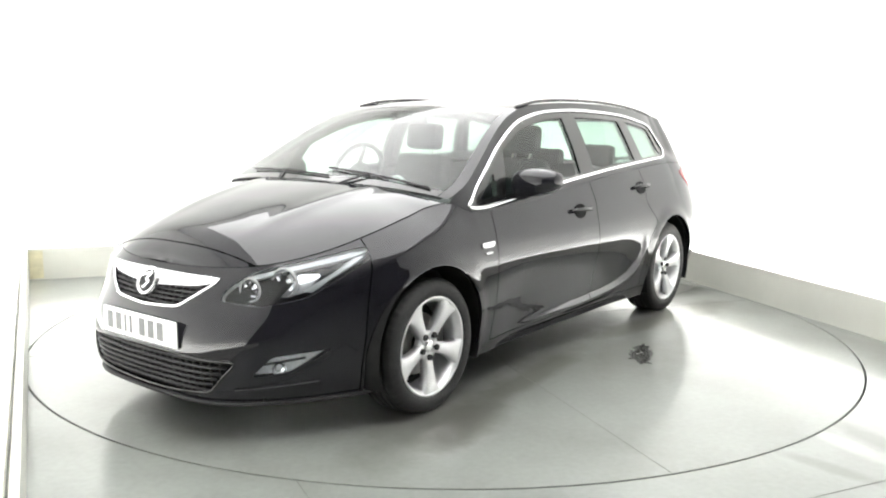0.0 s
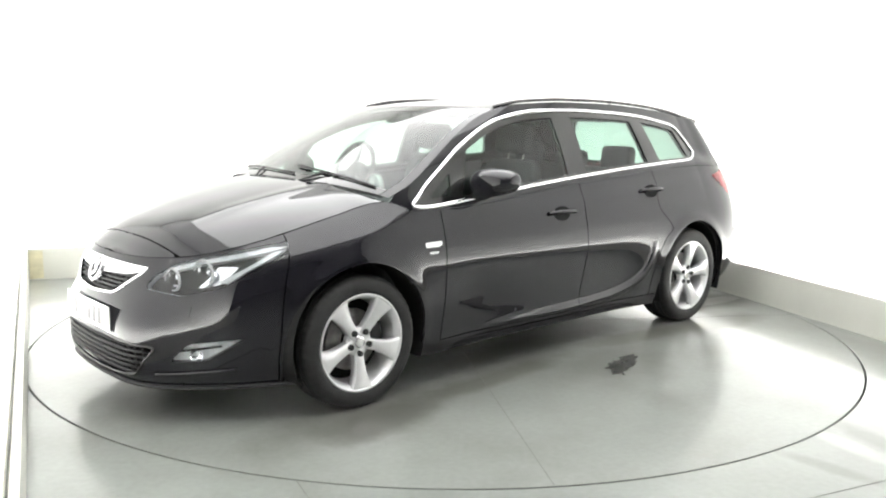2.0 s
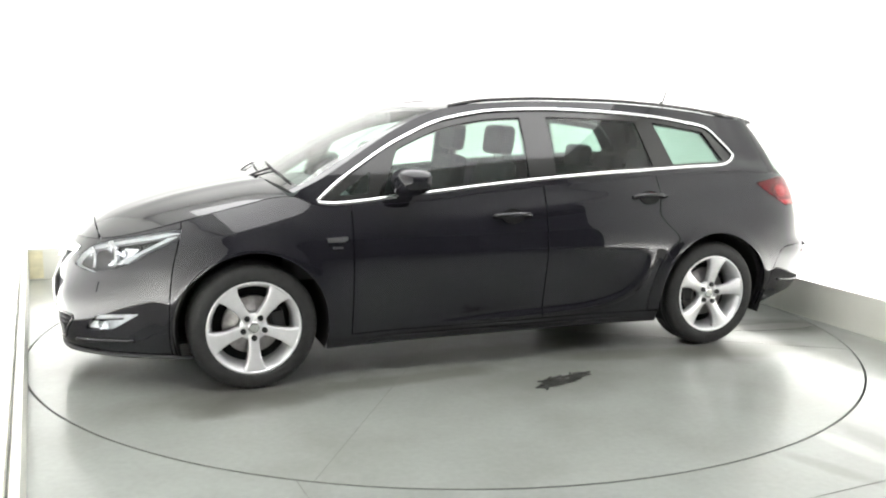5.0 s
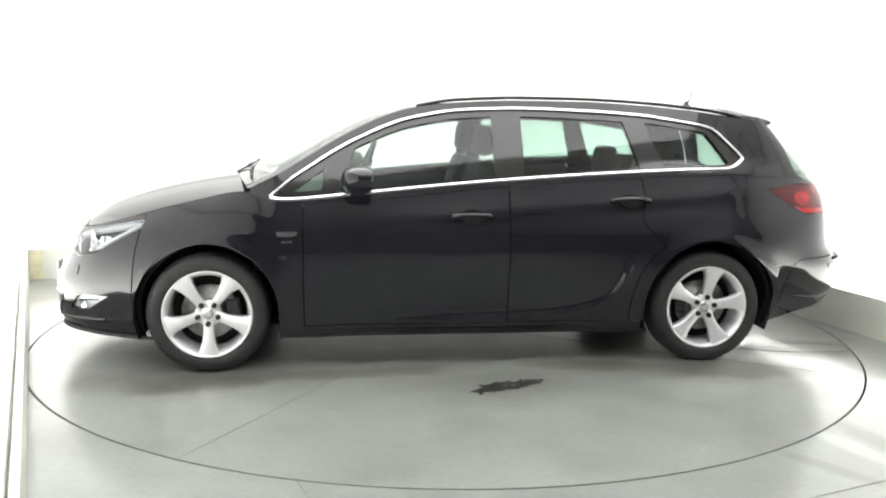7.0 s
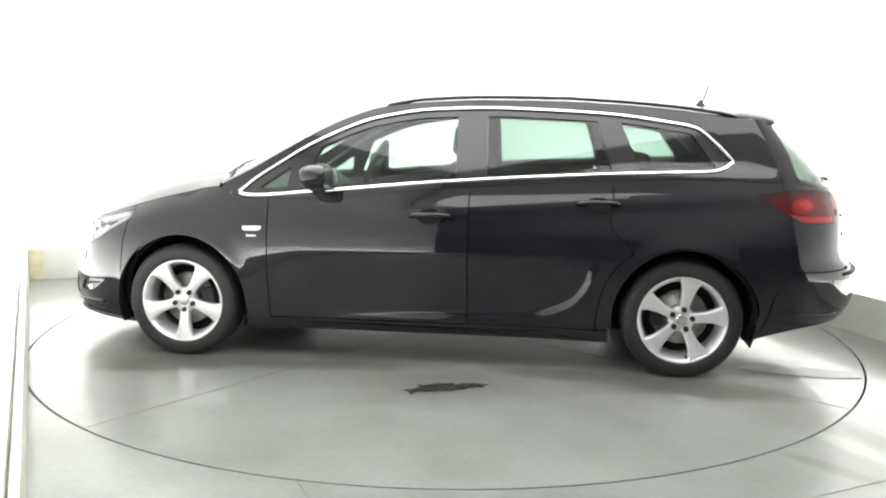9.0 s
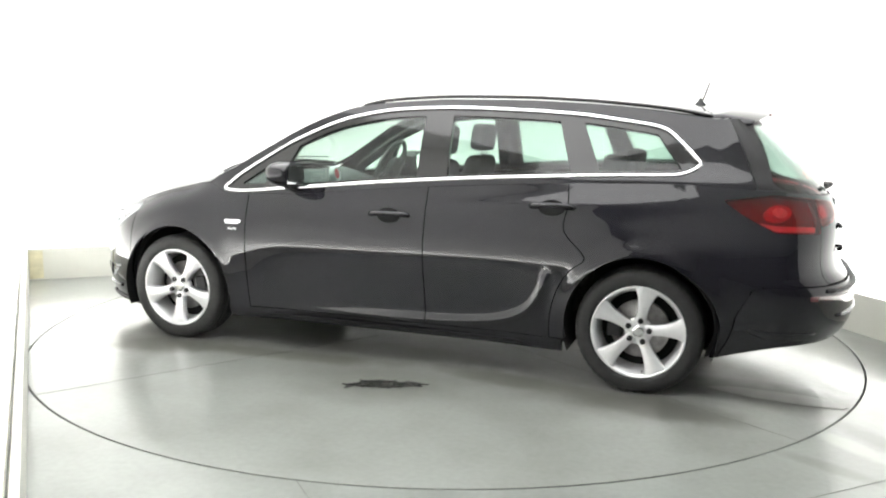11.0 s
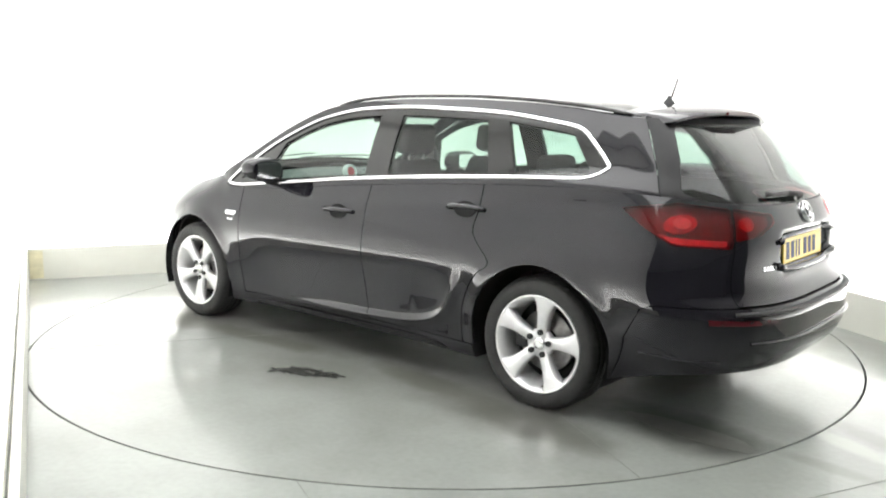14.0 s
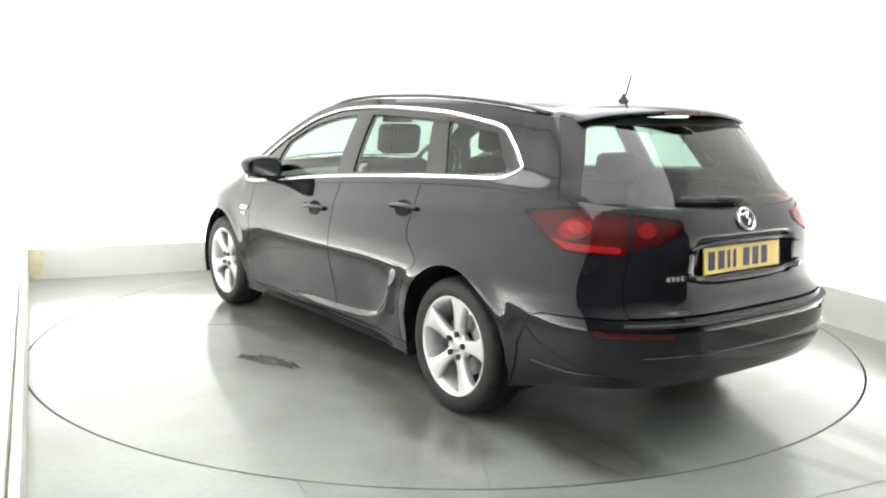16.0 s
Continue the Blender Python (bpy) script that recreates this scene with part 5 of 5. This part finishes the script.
for a, b in zip(rows, rows[1:]):
    for j in range(len(sec)):
        dash.faces.new((a[j], a[(j + 1) % len(sec)], b[(j + 1) % len(sec)], b[j]))
dash.faces.new(rows[0][::-1])
dash.faces.new(rows[-1])
bmesh.ops.recalc_face_normals(dash, faces=dash.faces[:])
part("dashboard", dash, TRIM_GREY, CABIN, "dark grey dashboard", None, True)
V, F = lathe([(0.0005, 0.004), (0.034, 0.004), (0.036, 0.012), (0.046, 0.012), (0.050, 0.004), (0.052, -0.02)], 28, "z")
dial_m = Matrix.Translation((0.70, 0.10, 0.955)) @ pose(0, 0, 0, 0, -78, 0)
dial = put("dash_display", mesh_of("dash_display", V, F, FOG_SILVER), CABIN, "round silver dash display with a red face", dial_m)
V, F = lathe([(0.0005, 0.007), (0.033, 0.007)], 24, "z")
put("display_face", mesh_of("display_face", V, F, LAMP_ROSE), dial, "red display face")
ring_m = Matrix.Translation((0.53, -0.37, 0.985)) @ pose(0, 0, 0, 0, 66, 0)
sw = tube("steering_wheel", [tuple(ring_m @ Vector((0.185 * math.cos(a), 0.185 * math.sin(a), 0))) for a in np.linspace(0, 2 * math.pi, 40)[:-1]], 0.016, PLASTIC, CABIN, "black steering wheel", 10, True, up=tuple(ring_m.to_3x3() @ Vector((0, 0, 1))))
V, F = lathe([(0.0005, 0.03), (0.05, 0.028), (0.075, 0.015), (0.08, -0.02)], 24, "z")
put("wheel_boss", mesh_of("wheel_boss", V, F, PLASTIC), sw, "", ring_m @ Matrix.Translation((0, 0, -0.02)))
for a in (90, 210, 330):
    d = Vector((math.cos(math.radians(a + 90)), math.sin(math.radians(a + 90)), 0))
    tube("wheel_arm", [tuple(ring_m @ (d * 0.06)), tuple(ring_m @ (d * 0.18))], 0.014, PLASTIC, sw, "", 8, up=tuple(ring_m.to_3x3() @ Vector((0, 0, 1))))


def seat(x, y, w, back_h, name):
    root = new(name)
    root.parent = CABIN
    root.matrix_basis = Matrix.Translation((x, y, 0.20))
    part("seat_cushion", box_bm(-0.05, 0.50, -w / 2, w / 2, 0.10, 0.30, 0.06, 4), CLOTH, root, "charcoal cloth cushion", None, True)
    bm = box_bm(-0.075, 0.075, -w / 2, w / 2, 0.0, back_h, 0.06, 4)
    for v in bm.verts:
        k = v.co.z / back_h
        v.co.y *= 1 - 0.22 * k * k
        v.co.x *= 1 - 0.35 * k
    part("seat_back", bm, CLOTH, root, "charcoal cloth backrest", Matrix.Translation((-0.03, 0, 0.24)) @ pose(0, 0, 0, 0, -14, 0), True)
    return tagged(root, "charcoal cloth seat")


def headrest(root, x, z, w, y=0.0):
    bm = box_bm(-0.05, 0.05, -w / 2, w / 2, -0.085, 0.085, 0.045, 4)
    for v in bm.verts:
        v.co.x += 0.03 * (v.co.y / (w / 2)) ** 2
    h = part("headrest", bm, CLOTH, root, "charcoal cloth headrest", Matrix.Translation((x, y, z)) @ pose(0, 0, 0, 0, -8, 0), True)
    for d in (-0.06, 0.06):
        tube("headrest_post", [(0, d, -0.06), (0.01, d, -0.17)], 0.006, STEEL, h, "steel post", 8, up=(1, 0, 0))


for y in (0.37, -0.37):
    st = seat(0.06, y, 0.50, 0.66, "front_seat")
    headrest(st, -0.215, 0.995, 0.26)
st = seat(-0.92, 0.0, 1.22, 0.58, "rear_bench")
for y in (0.40, -0.40, 0.0):
    headrest(st, -0.205, 0.86 if y else 0.82, 0.24, y)
part("parcel_shelf", box_bm(-1.95, -1.22, -0.60, 0.60, 0.84, 0.865, 0.008), TRIM_GREY, CABIN, "grey load cover")
part("centre_console", box_bm(-0.35, 0.75, -0.11, 0.11, 0.22, 0.52, 0.04, 3), TRIM_GREY, CABIN, "grey centre console", None, True)
inner_mirror = part("rear_view_mirror", box_bm(-0.015, 0.015, -0.11, 0.11, -0.03, 0.03, 0.012, 3), PLASTIC, CABIN, "black inside mirror", Matrix.Translation((0.46, 0.0, 1.315)), True)
tube("mirror_stem", [(0, 0, 0.01), (0.03, 0, 0.022)], 0.008, PLASTIC, inner_mirror, "", 8, up=(0, 1, 0))
for sg in (1, -1):
    fn = lambda s, z: sided(body, sg)(s, z) * np.array([1, 0.93, 1])
    card = along(0.86, -0.93, lambda x: np.full_like(np.asarray(x, float), 0.30), 12) + along(0.86, -0.93, ZT, 20, 0.0)[::-1]
    put("door_card", region("door_card", card, [], fn, 0.08, TRIM_GREY, flange=0), CABIN, "dark grey door lining")

# ---- marks on the deck and floor ----
rnd = random.Random(41)
for k in range(18):
    u = rnd.uniform(-1, 1)
    v = 0.075 * rnd.uniform(-1, 1) * (1.1 - abs(u))
    px, py = -0.15 + 0.151 * u - 0.454 * v, 1.295 + 0.077 * u + 0.891 * v
    big = 1.0 - 0.5 * abs(u)
    blot("damp_patch", px, py, rnd.uniform(0.030, 0.060) * (0.7 + 0.6 * big), rnd.uniform(0.010, 0.024) * (0.6 + 0.8 * big), rnd.uniform(-0.2, 1.2), 50 + k, DAMP, 0.002 + 0.0002 * k, "ragged dark damp patch", TURNTABLE, 0.8, 40)
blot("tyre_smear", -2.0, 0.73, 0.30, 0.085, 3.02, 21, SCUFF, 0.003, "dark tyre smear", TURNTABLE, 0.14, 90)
for i, a in enumerate((63.5, 63.5 + 90, 63.5 + 180, 63.5 + 270)):
    c, s_ = math.cos(math.radians(a)), math.sin(math.radians(a))
    part("deck_joint", box_bm(0.5, RING - 0.01, -0.0018, 0.0018, 0.0, 0.0010), JOINT, TURNTABLE, "narrow joint in the deck", pose(0, 0, 0, 0, 0, a - 5.7))
for nm, a, b in (("floor_joint", (0.535, 2.395), (0.2, 3.1)), ("floor_joint", (-1.20, 2.53), (-2.6, 1.88))):
    a, b = Vector(a), Vector(b)
    an = math.degrees(math.atan2(b.y - a.y, b.x - a.x))
    ob = part(nm, box_bm(0, (b - a).length, -0.002, 0.002, 0.0, 0.001), JOINT, None, "", pose(a.x, a.y, 0.0005, 0, 0, an))
    tagged(ob, "dark joint between floor slabs", "floor joint", kind="structure")
# yellowed corner of the skirting
ob = part("skirting_stain", box_bm(0.03, 0.13, 0.0, 0.003, 0.01, 0.235, 0.001), YELLOWED, None, "", pose(COR[1][0], COR[1][1], 0, 0, 0, 202.9) @ Matrix.Translation((0.01, -0.036, 0)))
tagged(ob, "yellowed patch on the cream skirting board", "skirting", kind="structure")


# ---- what moves ----
TURN = [(0, 53.2), (0.5, 51.5), (1, 48.7), (1.5, 45.35), (2, 41.9), (2.5, 38.45), (3, 35.0), (3.5, 31.55), (4, 28.05), (4.8, 22.5), (5.6, 16.95), (6.5, 10.65), (7, 7.2), (7.5, 3.75), (8, 0.3), (8.5, -3.1), (9, -6.5), (9.8, -11.9), (10.6, -17.35), (11.5, -23.4), (12, -26.75), (12.5, -30.1), (13, -33.4), (13.5, -36.7), (14, -40.1), (14.5, -43.4), (15, -46.85), (15.5, -50.25), (16, -53.7)]


def motions():
    walk(TURNTABLE, [(t, pose(0, 0, 0, 0, 0, a)) for t, a in TURN])
    walk(CAR, [(t, pose(0, 0, 0, 0, 0, a) @ pose(-0.0134, 0.081, 0)) for t, a in TURN])


motions()
